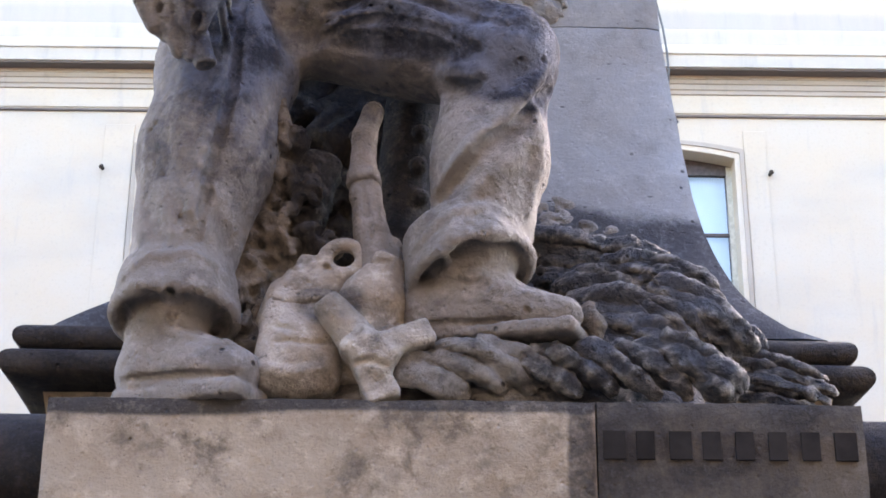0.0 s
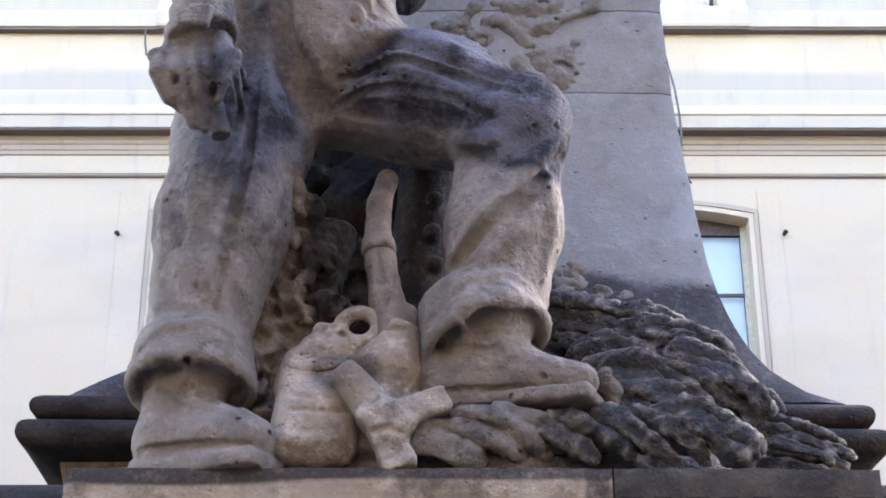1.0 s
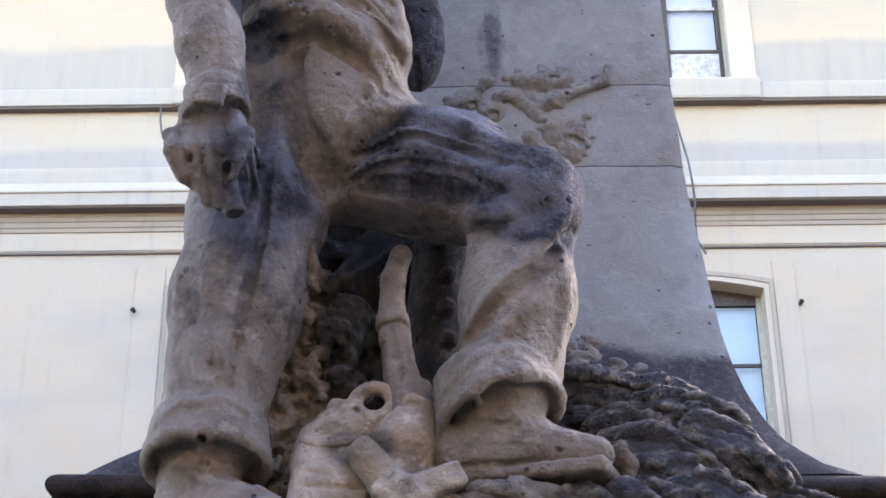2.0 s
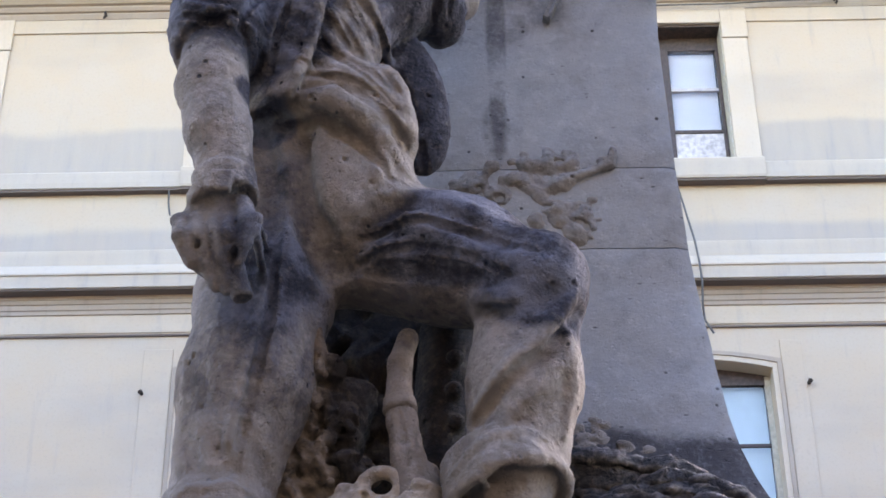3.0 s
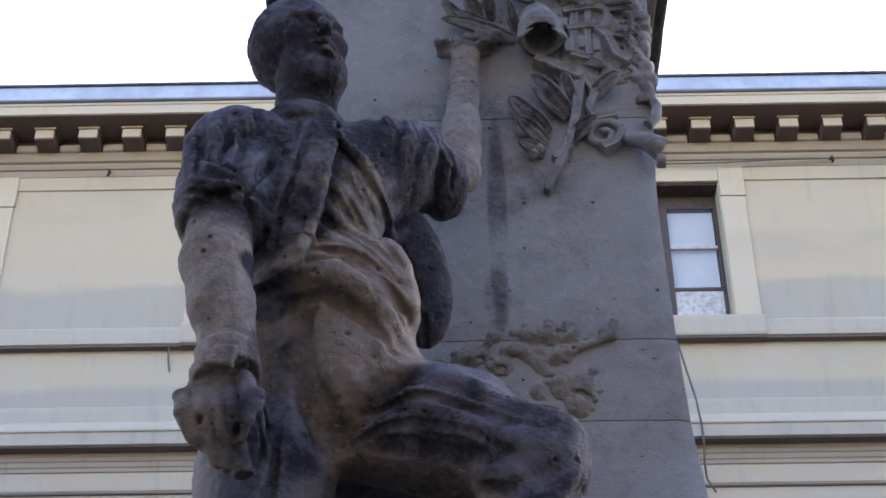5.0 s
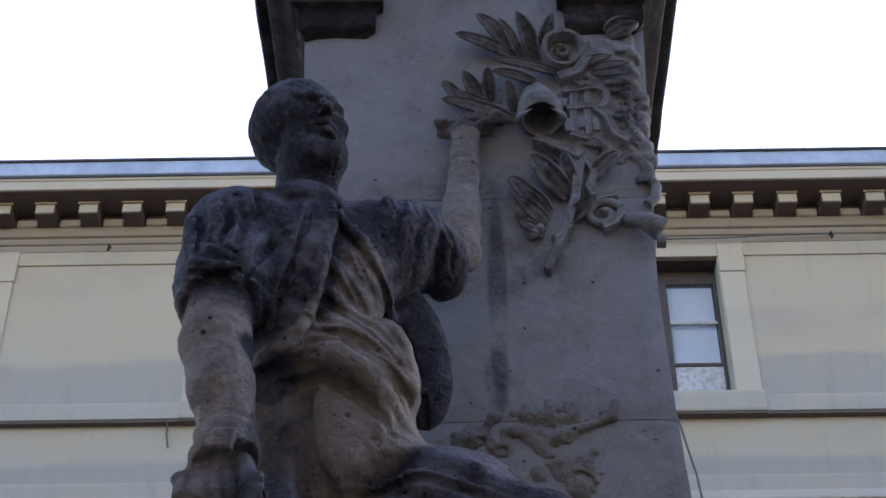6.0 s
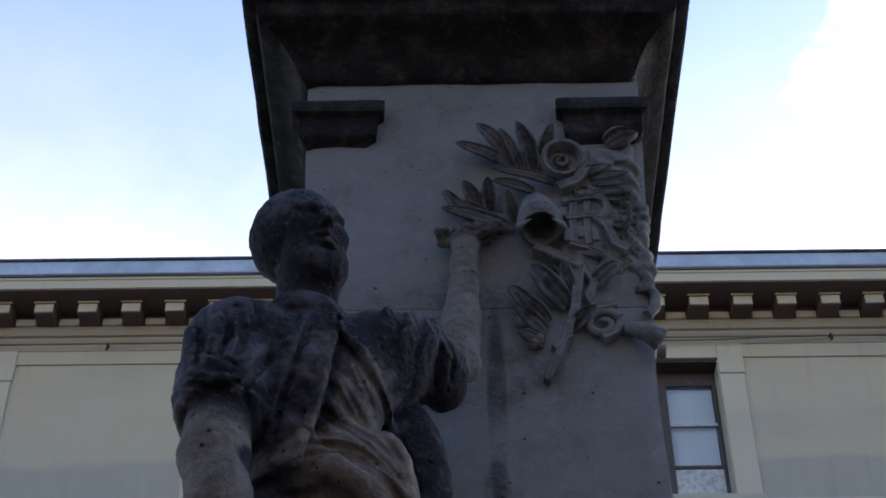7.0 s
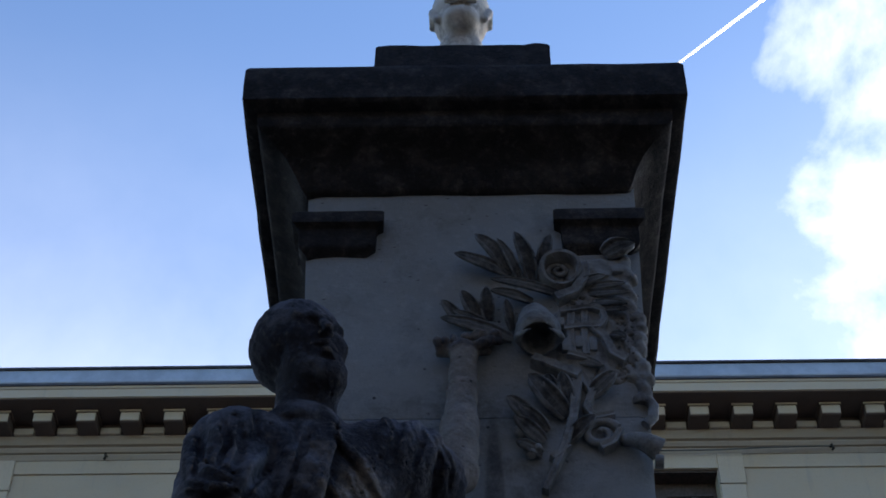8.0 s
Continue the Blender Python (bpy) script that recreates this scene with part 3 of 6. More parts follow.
            g = np.stack([d[i[:, 0] + 1, i[:, 1], i[:, 2]] - d[i[:, 0] - 1, i[:, 1], i[:, 2]],
                          d[i[:, 0], i[:, 1] + 1, i[:, 2]] - d[i[:, 0], i[:, 1] - 1, i[:, 2]],
                          d[i[:, 0], i[:, 1], i[:, 2] + 1] - d[i[:, 0], i[:, 1], i[:, 2] - 1]], axis=1)
            g /= np.maximum(np.linalg.norm(g, axis=1, keepdims=True), 1e-6)
            w = v * self.cell + self.low
            bumpy = lattice_noise(w * scale) + 0.5 * lattice_noise(w * scale * 2.3 + 7.1)
            v = v + g * (bumpy * rough / self.cell)[:, None]
        v = v * self.cell + self.low
        me = bpy.data.meshes.new(name)
        me.vertices.add(len(v))
        me.vertices.foreach_set("co", v.astype(np.float32).ravel())
        me.loops.add(quads.size)
        me.loops.foreach_set("vertex_index", quads.astype(np.int32).ravel())
        me.polygons.add(len(quads))
        me.polygons.foreach_set("loop_start", np.arange(0, quads.size, 4, dtype=np.int32))
        me.update(calc_edges=True)
        me.validate()
        me.shade_smooth()
        me.materials.append(material_)
        return me


HASH = np.random.RandomState(4).rand(32, 32, 32).astype(np.float32) * 2 - 1


def lattice_noise(p):
    """Smooth noise of points, between -1 and 1."""
    i = np.floor(p).astype(int)
    f = (p - i).astype(np.float32)
    f = f * f * (3 - 2 * f)
    out = 0
    for dx in (0, 1):
        for dy in (0, 1):
            for dz in (0, 1):
                w = (f[:, 0] if dx else 1 - f[:, 0]) * (f[:, 1] if dy else 1 - f[:, 1]) * (f[:, 2] if dz else 1 - f[:, 2])
                out = out + w * HASH[(i[:, 0] + dx) % 32, (i[:, 1] + dy) % 32, (i[:, 2] + dz) % 32]
    return out


# ---- ground and surroundings ----
thing("ground", box(-400, 400, -400, 400, -0.3, 0.0), ASPHALT, "grey asphalt ground of the square", "ground", kind="structure")
thing("pavement", box(-14, 14, 12.5, 16.0, -0.1, 0.14, 0.02), PAVING, "pale stone pavement along the building", "pavement", kind="structure")
# Unseen wall, added to keep low sky light off monument and front.
thing("blocking_wall_south", box(-40, 40, -9, -8.5, 0.0, 13.0), PLAINWALL, "unseen plain wall added across the square to block low sky light", "wall", kind="structure")

# ---- the building behind ----
WALL = 16.0
XL, XR = -11.4, 11.65
CENTRES = (-6.79, -2.18, 2.43, 7.04)
OPEN_HALF = 0.84
W2_LOW, W2_TOP = 12.157, 14.243
W1_LOW, W1_SPRING, W1_RISE = 6.6, 9.44, 0.12
LOW_HALF = 0.965


def facade_wall():
    """The front wall, with its openings cut through."""
    bm = bmesh.new()
    zs = [0.14, 1.9, 4.4, W1_LOW, W1_SPRING + W1_RISE, W2_LOW, W2_TOP, 15.0]
    holes = {3, 5}
    for k in range(len(zs) - 1):
        half = LOW_HALF if k == 3 else OPEN_HALF
        xs = [XL] + [c + s * half for c in CENTRES for s in (-1, 1)] + [XR]
        for i in range(len(xs) - 1):
            if i % 2 == 1 and k in holes:
                continue
            add_box(bm, xs[i], xs[i + 1], WALL, WALL + 0.55, zs[k], zs[k + 1])
    bmesh.ops.remove_doubles(bm, verts=bm.verts, dist=1e-5)
    seen = {}
    for f in bm.faces:
        seen.setdefault(tuple(round(v, 4) for v in f.calc_center_median()), []).append(f)
    bmesh.ops.delete(bm, geom=[f for fs in seen.values() if len(fs) > 1 for f in fs], context="FACES")
    return bm


facade = thing("wall_north", facade_wall(), FACADE, "buff limestone front wall of a three-storey building", "wall", kind="structure")


def arch_filler(c):
    """The stone between the lower opening's curved head and its square top."""
    bm = bmesh.new()
    n = 14
    low, high = [], []
    for i in range(n + 1):
        x = c - LOW_HALF + 2 * LOW_HALF * i / n
        z = W1_SPRING + (W1_RISE - 0.004) * (1 - ((x - c) / LOW_HALF) ** 2)
        low.append([bm.verts.new((x, y, z)) for y in (WALL, WALL + 0.5)])
        high.append([bm.verts.new((x, y, W1_SPRING + W1_RISE)) for y in (WALL, WALL + 0.5)])
    for i in range(n):
        bm.faces.new((low[i][0], low[i + 1][0], high[i + 1][0], high[i][0]))
        bm.faces.new((low[i][0], low[i][1], low[i + 1][1], low[i + 1][0]))
        bm.faces.new((low[i][1], high[i][1], high[i + 1][1], low[i + 1][1]))
    return bm


for c in CENTRES:
    part("arch_stone", arch_filler(c), FACADE, facade)


def side_wall(x0, x1):
    return box(x0, x1, WALL, WALL + 12, 0.14, 15.0)


thing("wall_east", side_wall(XR, XR + 0.5), FACADE, "buff limestone side wall of the building", "wall", kind="structure")
thing("wall_west", side_wall(XL - 0.5, XL), FACADE, "buff limestone side wall of the building", "wall", kind="structure")
thing("wall_back", box(XL, XR, WALL + 11.5, WALL + 12, 0.14, 15.0), FACADE, "plain back wall of the building", "wall", kind="structure")
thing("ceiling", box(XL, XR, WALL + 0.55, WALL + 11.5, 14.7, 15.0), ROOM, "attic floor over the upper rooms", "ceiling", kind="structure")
thing("roof", box(XL - 0.5, XR + 0.5, WALL + 0.1, WALL + 12, 15.0, 15.3), ZINC, "low zinc roof behind the gutter", "roof", kind="structure")
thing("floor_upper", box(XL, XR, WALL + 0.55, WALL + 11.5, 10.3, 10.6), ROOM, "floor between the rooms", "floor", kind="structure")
# Dark screen, added out of view to close the rooms behind the windows.
thing("room_screen", box(XL, XR, WALL + 3.0, WALL + 3.2, 4.5, 14.7), ROOM, "unseen dark screen added inside the rooms", "wall", kind="structure")

# main cornice: bed moulding, soffit slab, fascia and gutter
cornice = empty_thing("building_cornice", "projecting stone cornice on blocks, soot and painted shade beneath, with a zinc gutter", "cornice", kind="structure",
                      at=(0, WALL, 14.5))
part("bed_moulding", x_sweep([(15.97, 14.47), (15.95, 14.53), (15.95, 14.555), (15.92, 14.56), (15.90, 14.60), (15.90, 14.63), (15.86, 14.64),
                              (15.84, 14.70), (15.83, 14.757)], XL, XR, WALL), CORNICE, cornice)
part("soffit", box(XL, XR, 15.324, WALL, 14.940, 15.0), SOOT_SHADE, cornice)
part("backing", box(XL, XR, 15.84, WALL, 14.757, 14.938), SOOT_SHADE, cornice)
part("fascia", x_sweep([(15.32, 14.95), (15.30, 14.955), (15.30, 15.08), (15.285, 15.09), (15.285, 15.145)], XL, XR, 15.6), TRIM, cornice)
part("gutter", x_sweep([(15.27, 15.145), (15.255, 15.17), (15.25, 15.36), (15.26, 15.395)], XL, XR, 15.6), ZINC, cornice,
     "grey zinc gutter")
# A proud dark strip paints the shadow gap below the gutter.
part("gutter_shadow_gap", box(XL, XR, 15.262, 15.6, 15.125, 15.164), DARKZINC_SHADE, cornice, "dark strip painted as the shadow gap under the gutter")
part("gutter_lip", box(XL, XR, 15.222, 15.262, 15.362, 15.402, 0.008), DARKZINC_SHADE, cornice, "dark rolled lip of the gutter")
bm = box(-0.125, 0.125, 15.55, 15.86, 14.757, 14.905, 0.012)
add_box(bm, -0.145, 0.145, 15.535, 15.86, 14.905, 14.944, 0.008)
block_mesh = finish(bm, "cornice_block", SOOT_SHADE)
# Pale plates on the dark blocks: lit fronts set apart by material.
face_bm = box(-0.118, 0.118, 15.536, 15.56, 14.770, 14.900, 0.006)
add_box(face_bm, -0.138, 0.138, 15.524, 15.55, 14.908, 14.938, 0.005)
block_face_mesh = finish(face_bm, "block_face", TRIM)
# dentil strip between the blocks
gap_mesh = finish(box(-0.13, 0.13, 15.79, 15.86, 14.76, 14.86, 0.01), "dentil", TRIM)
STEP_X = 0.5553
first = 3.615 - STEP_X * 27
while first < XL + 0.16:
    first += STEP_X
x = first
while x < XR - 0.15:
    ob = part("cornice_block", block_mesh, None, cornice)
    ob.location.x = x
    ob = part("block_face", block_face_mesh, None, cornice)
    ob.location.x = x
    ob = part("dentil", gap_mesh, None, cornice)
    ob.location.x = x + STEP_X / 2
    x += STEP_X

# string course between the storeys
course = empty_thing("string_course", "projecting stone string course with rain stains", "moulding", kind="structure", at=(0, WALL, 10.2))
part("moulding", x_sweep([(15.985, 10.22), (15.965, 10.225), (15.965, 10.27), (15.95, 10.28), (15.95, 10.34), (15.935, 10.345), (15.925, 10.39), (15.915, 10.395),
                          (15.91, 10.454)], XL, XR, WALL), CORNICE, course)
part("ledge", x_sweep([(15.91, 10.452), (15.76, 10.454), (15.75, 10.46), (15.75, 10.50), (15.765, 10.505), (15.765, 10.62), (15.745, 10.625),
                       (15.745, 10.645), (15.95, 10.86)], XL, XR, WALL), TRIM, course)
part("shade_strip", box(XL, XR, 15.775, 15.912, 10.436, 10.4515), SHADE_STRIP, course, "dark strip painted as shade under the ledge")
part("band", box(XL, XR, 15.965, WALL, 10.85, 11.07, 0.01), TRIM, course)
thin = empty_thing("wall_line", "thin projecting stone fillet under the string course", "moulding", kind="structure", at=(0, WALL, 9.99))
for i, (a, b) in enumerate(((XL, -1.5), (2.65, XR))):
    part("fillet", x_sweep([(15.985, 9.965), (15.975, 9.985), (15.965, 9.985), (15.965, 10.01), (15.985, 10.22)], a, b, WALL), FACADE, thin)
    part("shade_strip", box(a, b, 15.972, 15.999, 9.945, 9.9655), SHADE_STRIP, thin, "dark strip painted as shade under the fillet")
upper = empty_thing("frieze_line", "shallow stone frieze under the main cornice", "moulding", kind="structure", at=(0, WALL, 14.25))
for a, b in ((XL, -7.94), (-5.64, -3.33), (3.585, 5.89), (8.19, XR)):
    part("frieze", box(a, b, 15.975, WALL, 14.262, 14.47, 0.006), FACADE, upper)

# sill band
for a, b in ((XL, -7.94), (-5.64, -3.33), (3.585, 5.89), (8.19, XR)):
    band_ = thing("sill_band", x_sweep([(15.90, 11.875), (15.885, 11.88), (15.885, 11.95), (15.90, 12.10), (15.93, 12.13)], a, b, WALL), TRIM,
                  "weathered stone sill band with a grey stain", "moulding", kind="structure")
    part("shade_strip", box(a, b, 15.905, 15.998, 11.845, 11.8745), SHADE_STRIP, band_, "dark strip painted as shade under the band")


def upper_window(c, name):
    """A tall window with a stone surround, two brown casements and pale blinds behind the glass."""
    w = empty_thing(name, "tall stone-framed window, brown peeling casements, pale blinds down", "window", "upper windows", "structure", (c, WALL, W2_LOW))
    for s in (-1, 1):
        part("jamb_stone", box(c + s * OPEN_HALF, c + s * (OPEN_HALF + 0.31), 15.97, WALL, W2_LOW, 14.0, 0.006), TRIM, w)
        part("lintel_ear", box(c + s * OPEN_HALF, c + s * (OPEN_HALF + 0.325), 15.955, WALL, 14.004, 14.47, 0.006), TRIM, w)
        part("reveal", box(c + s * (OPEN_HALF - 0.012), c + s * (OPEN_HALF - 0.001), 16.001, 16.24, W2_LOW, W2_TOP), CREAM, w)
    part("lintel", box(c - OPEN_HALF + 0.002, c + OPEN_HALF - 0.002, 15.96, WALL, W2_TOP, 14.47, 0.006), TRIM, w)
    part("head_reveal", box(c - OPEN_HALF + 0.012, c + OPEN_HALF - 0.012, 16.01, 16.3, W2_TOP - 0.03, W2_TOP - 0.002), BROWN, w)
    part("sill", x_sweep([(15.86, 11.87), (15.85, 11.90), (15.85, 12.13), (15.87, 12.155)], c - 1.15, c + 1.15, WALL + 0.26), TRIM, w)
    part("shade_strip", box(c - 1.145, c + 1.145, 15.875, 15.998, 11.84, 11.8695), SHADE_STRIP, w, "dark strip painted as shade under the sill")
    fr = part("window_frame", box(c - OPEN_HALF + 0.014, c + OPEN_HALF - 0.014, 16.25, 16.32, 14.02, W2_TOP - 0.03), BROWN, w, "brown painted wooden frame")
    for s in (-1, 0, 1):
        m = c + s * (OPEN_HALF - 0.035)
        hw = 0.022 if s else 0.19
        part("stile", box(m - hw, m + hw, 16.245, 16.315, W2_LOW + 0.004, 14.02, 0.006), BROWN, w)
    for s in (-1, 1):
        a, b = sorted((c + s * 0.192, c + s * (OPEN_HALF - 0.058)))
        for z in (12.79, 13.42):
            part("glazing_bar", box(a, b, 16.25, 16.30, z - 0.025, z + 0.02, 0.004), BROWN if z < 13 else PEEL, w)
        part("pane", box(a, b, 16.275, 16.281, 13.445, 14.018), GLASS, w).visible_shadow = False
        part("pane", box(a, b, 16.275, 16.281, 12.812, 13.392), GLASS, w).visible_shadow = False
        part("panel", box(a, b, 16.268, 16.29, W2_LOW + 0.01, 12.762), PEEL, w, "peeling white lower panel")
        part("blind", box(a + 0.01, b - 0.01, 16.34, 16.346, 12.78, 14.015), BLIND, w, "pale blind")
    return w


def lower_window(c, name):
    """A window with a shallow arched head and a narrow moulded edge."""
    w = empty_thing(name, "arched stone window with cream frame and pale sheets behind the glass", "window", "lower windows", "structure", (c, WALL, W1_LOW))
    n = 16
    half, rise, spring = LOW_HALF, W1_RISE, W1_SPRING

    def crown(x, h=half):
        return spring + 0.001 - 0.0 + rise * (1 - ((x - c) / h) ** 2)

    # carved moulding round the opening: two stepped fillets
    for name_, w0, w1, y in (("outer_fillet", 0.055, 0.10, 15.965), ("inner_fillet", 0.0, 0.055, 15.982)):
        bm = bmesh.new()
        xs = [c - half + 2 * half * i / n for i in range(n + 1)]
        inner = [(c - half - w0, W1_LOW)] + [(c + (xx - c) * (half + w0) / half, crown(xx) + w0) for xx in xs] + [(c + half + w0, W1_LOW)]
        outer = [(c - half - w1, W1_LOW)] + [(c + (xx - c) * (half + w1) / half, crown(xx) + w1) for xx in xs] + [(c + half + w1, W1_LOW)]
        rows_ = [[bm.verts.new((px, yy, pz)) for px, pz in ring] for yy, ring in ((WALL, inner), (y, inner), (y, outer), (WALL, outer))]
        for r0, r1 in zip(rows_, rows_[1:]):
            for i in range(len(r0) - 1):
                bm.faces.new((r0[i], r0[i + 1], r1[i + 1], r1[i]))
        part(name_, bm, CORNICE if w0 else TRIM, w)
    # arched frame set back in the opening
    bm = bmesh.new()
    add_box(bm, c - half, c + half, 16.22, 16.28, W1_LOW, W1_LOW + 0.09)
    for s in (-1, 1):
        a, b = sorted((c + s * half, c + s * (half - 0.06)))
        add_box(bm, a, b, 16.221, 16.279, W1_LOW + 0.09, spring)
    add_box(bm, c - 0.06, c + 0.06, 16.215, 16.285, W1_LOW + 0.09, spring)
    part("window_frame", bm, CREAM, w)
    part("head_frame", box(c - half, c + half, 16.222, 16.285, spring - 0.10, spring + 0.2), BROWN, w)
    for s in (-1, 1):
        a, b = sorted((c + s * 0.06, c + s * (half - 0.06)))
        for z0, z1 in ((W1_LOW + 0.09, 7.72), (7.76, 8.60), (8.64, spring - 0.10)):
            part("pane", box(a, b, 16.25, 16.256, z0, z1), GLASS, w).visible_shadow = False
        for z in (7.74, 8.62):
            part("glazing_bar", box(a, b, 16.235, 16.27, z - 0.02, z + 0.02, 0.004), BROWN, w)
        # A pale blue sheet behind the glass colours the pane.
        part("pane_sheet", box(a, b, 16.33, 16.337, W1_LOW + 0.1, spring - 0.02), PANE_SHEET, w, "pale blue sheet behind the glass")
    part("sill", box(c - half - 0.14, c + half + 0.14, 15.88, WALL + 0.2, W1_LOW - 0.16, W1_LOW - 0.002, 0.015), TRIM, w)
    return w


for i, c in enumerate(CENTRES):
    upper_window(c, "window_%d" % (i + 1))
    lower_window(c, "window_%d" % (i + 5))

# raised wall strips beside the lower windows, nails, wires
for a, b in ((3.50, 3.755), (-3.59, -3.255)):
    thing("wall_strip", box(a + 0.005, b, 15.988, WALL, 4.6, 9.78, 0.004), FACADE, "slightly raised plain stone strip beside a window", "moulding", kind="structure")
for x, z in ((-3.57, 9.235), (3.775, 9.25)):
    bm = tube([(0, 0.06, 0), (0, -0.05, 0), (0, -0.09, -0.03)], 0.022, 8)
    ob = thing("wall_nail", bm, IRON, "short rusty iron nail in the wall", "nail", "nails in the wall")
    ob.location = (x, 15.97, z)
for x, z in ((-4.47, 14.50), (4.73, 14.53)):
    bm = tube([(0, 0.06, 0.02), (0, -0.06, 0.0), (0.01, -0.07, -0.07), (-0.01, -0.05, -0.09)], 0.016, 8)
    ob = thing("iron_hook", bm, IRON, "small rusty iron hook under the cornice", "hook", "hooks in the wall")
    ob.location = (x, 15.93, z)
thing("hanging_cable", tube([(2.47, 15.80, 11.86), (2.53, 15.80, 11.62), (2.585, 15.79, 11.30), (2.64, 15.75, 10.95), (2.665, 15.72, 10.62), (2.675, 15.73, 10.40),
                             (2.675, 15.85, 10.16), (2.69, 15.9, 10.0), (2.78, 15.92, 9.84)], 0.013, 6), CABLE,
      "thin dark cable hanging down the wall", "cable", soft=40)
thing("wall_wire", tube([(2.2, 15.88, 14.46), (3.3, 15.87, 14.46), (4.0, 15.88, 14.50), (4.73, 15.90, 14.53)], 0.010, 6), CABLE,
      "thin wire stretched under the cornice", "wire", soft=40)
thing("short_wire", tube([(-3.46, 15.92, 11.86), (-3.455, 15.93, 11.68), (-3.43, 15.95, 11.52)], 0.012, 6), CABLE, "short wire end hanging under the sill", "wire", soft=40)

# ---- the monument ----
AX = 0.06


def shaft_half(z, side=1):
    """Half the shaft's width at a height: a concave foot that narrows to the waist and widens a little to the top."""
    zs = (2.84, 2.88, 2.94, 3.02, 3.10, 3.20, 3.30, 3.42, 3.55, 3.78, 4.08, 4.55, 5.10, 5.60, 6.0)
    ws = (0.865, 0.77, 0.715, 0.675, 0.65, 0.626, 0.61, 0.60, 0.588, 0.564, 0.547, 0.533, 0.556, 0.578, 0.59)
    if side < 0:
        ws = (0.95, 0.90, 0.80, 0.74, 0.70, 0.67, 0.64, 0.605, 0.58, 0.556, 0.545, 0.533, 0.556, 0.578, 0.59)
    return float(np.interp(z, zs, ws))


def shaft_front(z):
    zs = (2.84, 2.90, 3.0, 3.12, 3.25, 3.45, 3.7, 6.2)
    ys = (3.46, 3.49, 3.56, 3.62, 3.665, 3.71, 3.74, 3.75)
    return float(np.interp(z, zs, ys))


def shaft_block(z0, z1, xa=-1.0, xb=1.0, joint=0.004):
    """One course of the shaft between two heights, as far across as xa to xb of its half width."""
    bm = bmesh.new()
    n = max(2, int((z1 - z0) / 0.035))
    m = 30
    rows_ = []
    for i in range(n + 1):
        z = z0 + (z1 - z0) * i / n
        halves, y = (shaft_half(z, -1), shaft_half(z)), shaft_front(z)
        inset = joint if i in (0, n) else 0.0
        ring = []
        for j in range(m + 1):
            u = xa + (xb - xa) * j / m
            ins = inset + (joint if j in (0, m) else 0)
            x = AX + u * halves[u > 0] - (0.003 if j == m else -0.003 if j == 0 else 0) * 0.5
            p = Vector((x, y + ins, z - (0.0015 if i == n else -0.0015 if i == 0 else 0)))
            w = noise.noise(p * 7) * 0.004 + noise.noise(p * 23) * 0.0022
            # worn outer arrises
            if abs(u) > 0.999:
                w += 0.006 + 0.012 * max(0.0, noise.noise(p * 11 + Vector((3, 1, 2))))
            ring.append(bm.verts.new(p + Vector((0, w, 0))))
        back = 2 * 0.62 + 3.75
        ring.append(bm.verts.new((AX + xb * halves[xb > 0], back, z)))
        ring.insert(0, bm.verts.new((AX + xa * halves[xa > 0], back, z)))
        rows_.append(ring)
    for r0, r1 in zip(rows_, rows_[1:]):
        for j in range(len(r0)):
            k = (j + 1) % len(r0)
            bm.faces.new((r0[j], r0[k], r1[k], r1[j]))
    bm.faces.new(rows_[0])
    bm.faces.new(rows_[-1][::-1])
    return bm


monument = empty_thing("monument", "tall grey limestone memorial pillar with flared foot, blackened by soot", "monument", at=(AX, 4.3, 0.0))
for z0, z1, cuts in ((2.84, 3.822, (-1, 1)), (3.822, 4.085, (-1, 1)), (4.085, 4.905, (-1, 1)), (4.905, 5.985, (-1, 1))):
    for a, b in zip(cuts, cuts[1:]):
        part("shaft_course", shaft_block(z0, z1, a, b), SHAFT, monument, soft=35)

# foot mouldings, lower base and pedestal
HX, HY = 0.90, 0.80
part("foot_roll", rect_sweep([(-0.02, 2.775), (0.005, 2.776)] + round_steps((0.024, 2.778), (0.012, 2.838), 0.032, 9) + [(-0.035, 2.846), (-0.04, 2.856)],
                             0.03, 4.26, HX, HY, 0.008), BLACK, monument, "black sooty rounded moulding", soft=40)
part("foot_roll", rect_sweep([(-0.02, 2.70), (0.015, 2.702)] + round_steps((0.036, 2.705), (0.034, 2.772), 0.034, 9) + [(-0.01, 2.774)],
                             0.03, 4.26, HX + 0.005, HY + 0.005, 0.008), BLACK, monument, "black sooty rounded moulding", soft=40)
for ob in [o for o in bpy.data.objects if o.name.startswith("foot_roll")]:
    ob.data.transform(Matrix.Translation((0.005, 4.26, 0)) @ Matrix.Rotation(radians(2.0), 4, "Z") @ Matrix.Translation((-0.03, -4.26, 0)))
part("foot_block", rect_sweep([(-0.03, 2.55), (-0.03, 2.6), (-0.01, 2.70)], 0.03, 4.26, HX, HY, 0.002), STEP, monument)
part("base_roll", rect_sweep([(0.02, 2.36), (0.05, 2.375)] + round_steps((0.06, 2.38), (0.03, 2.572), 0.075, 12) + [(-0.02, 2.58)],
                             0.03, 4.26, 1.0, 1.0, 0.004), BLACK, monument, "large blackened roll moulding", soft=40)
part("pedestal", rect_sweep([(0.25, 0.0), (0.25, 0.25), (0.12, 0.3), (0.05, 0.36), (0.05, 2.1), (0.1, 2.2), (0.1, 2.33), (0.04, 2.36)],
                            0.03, 4.26, 1.0, 1.02, 0.003), STEP, monument)


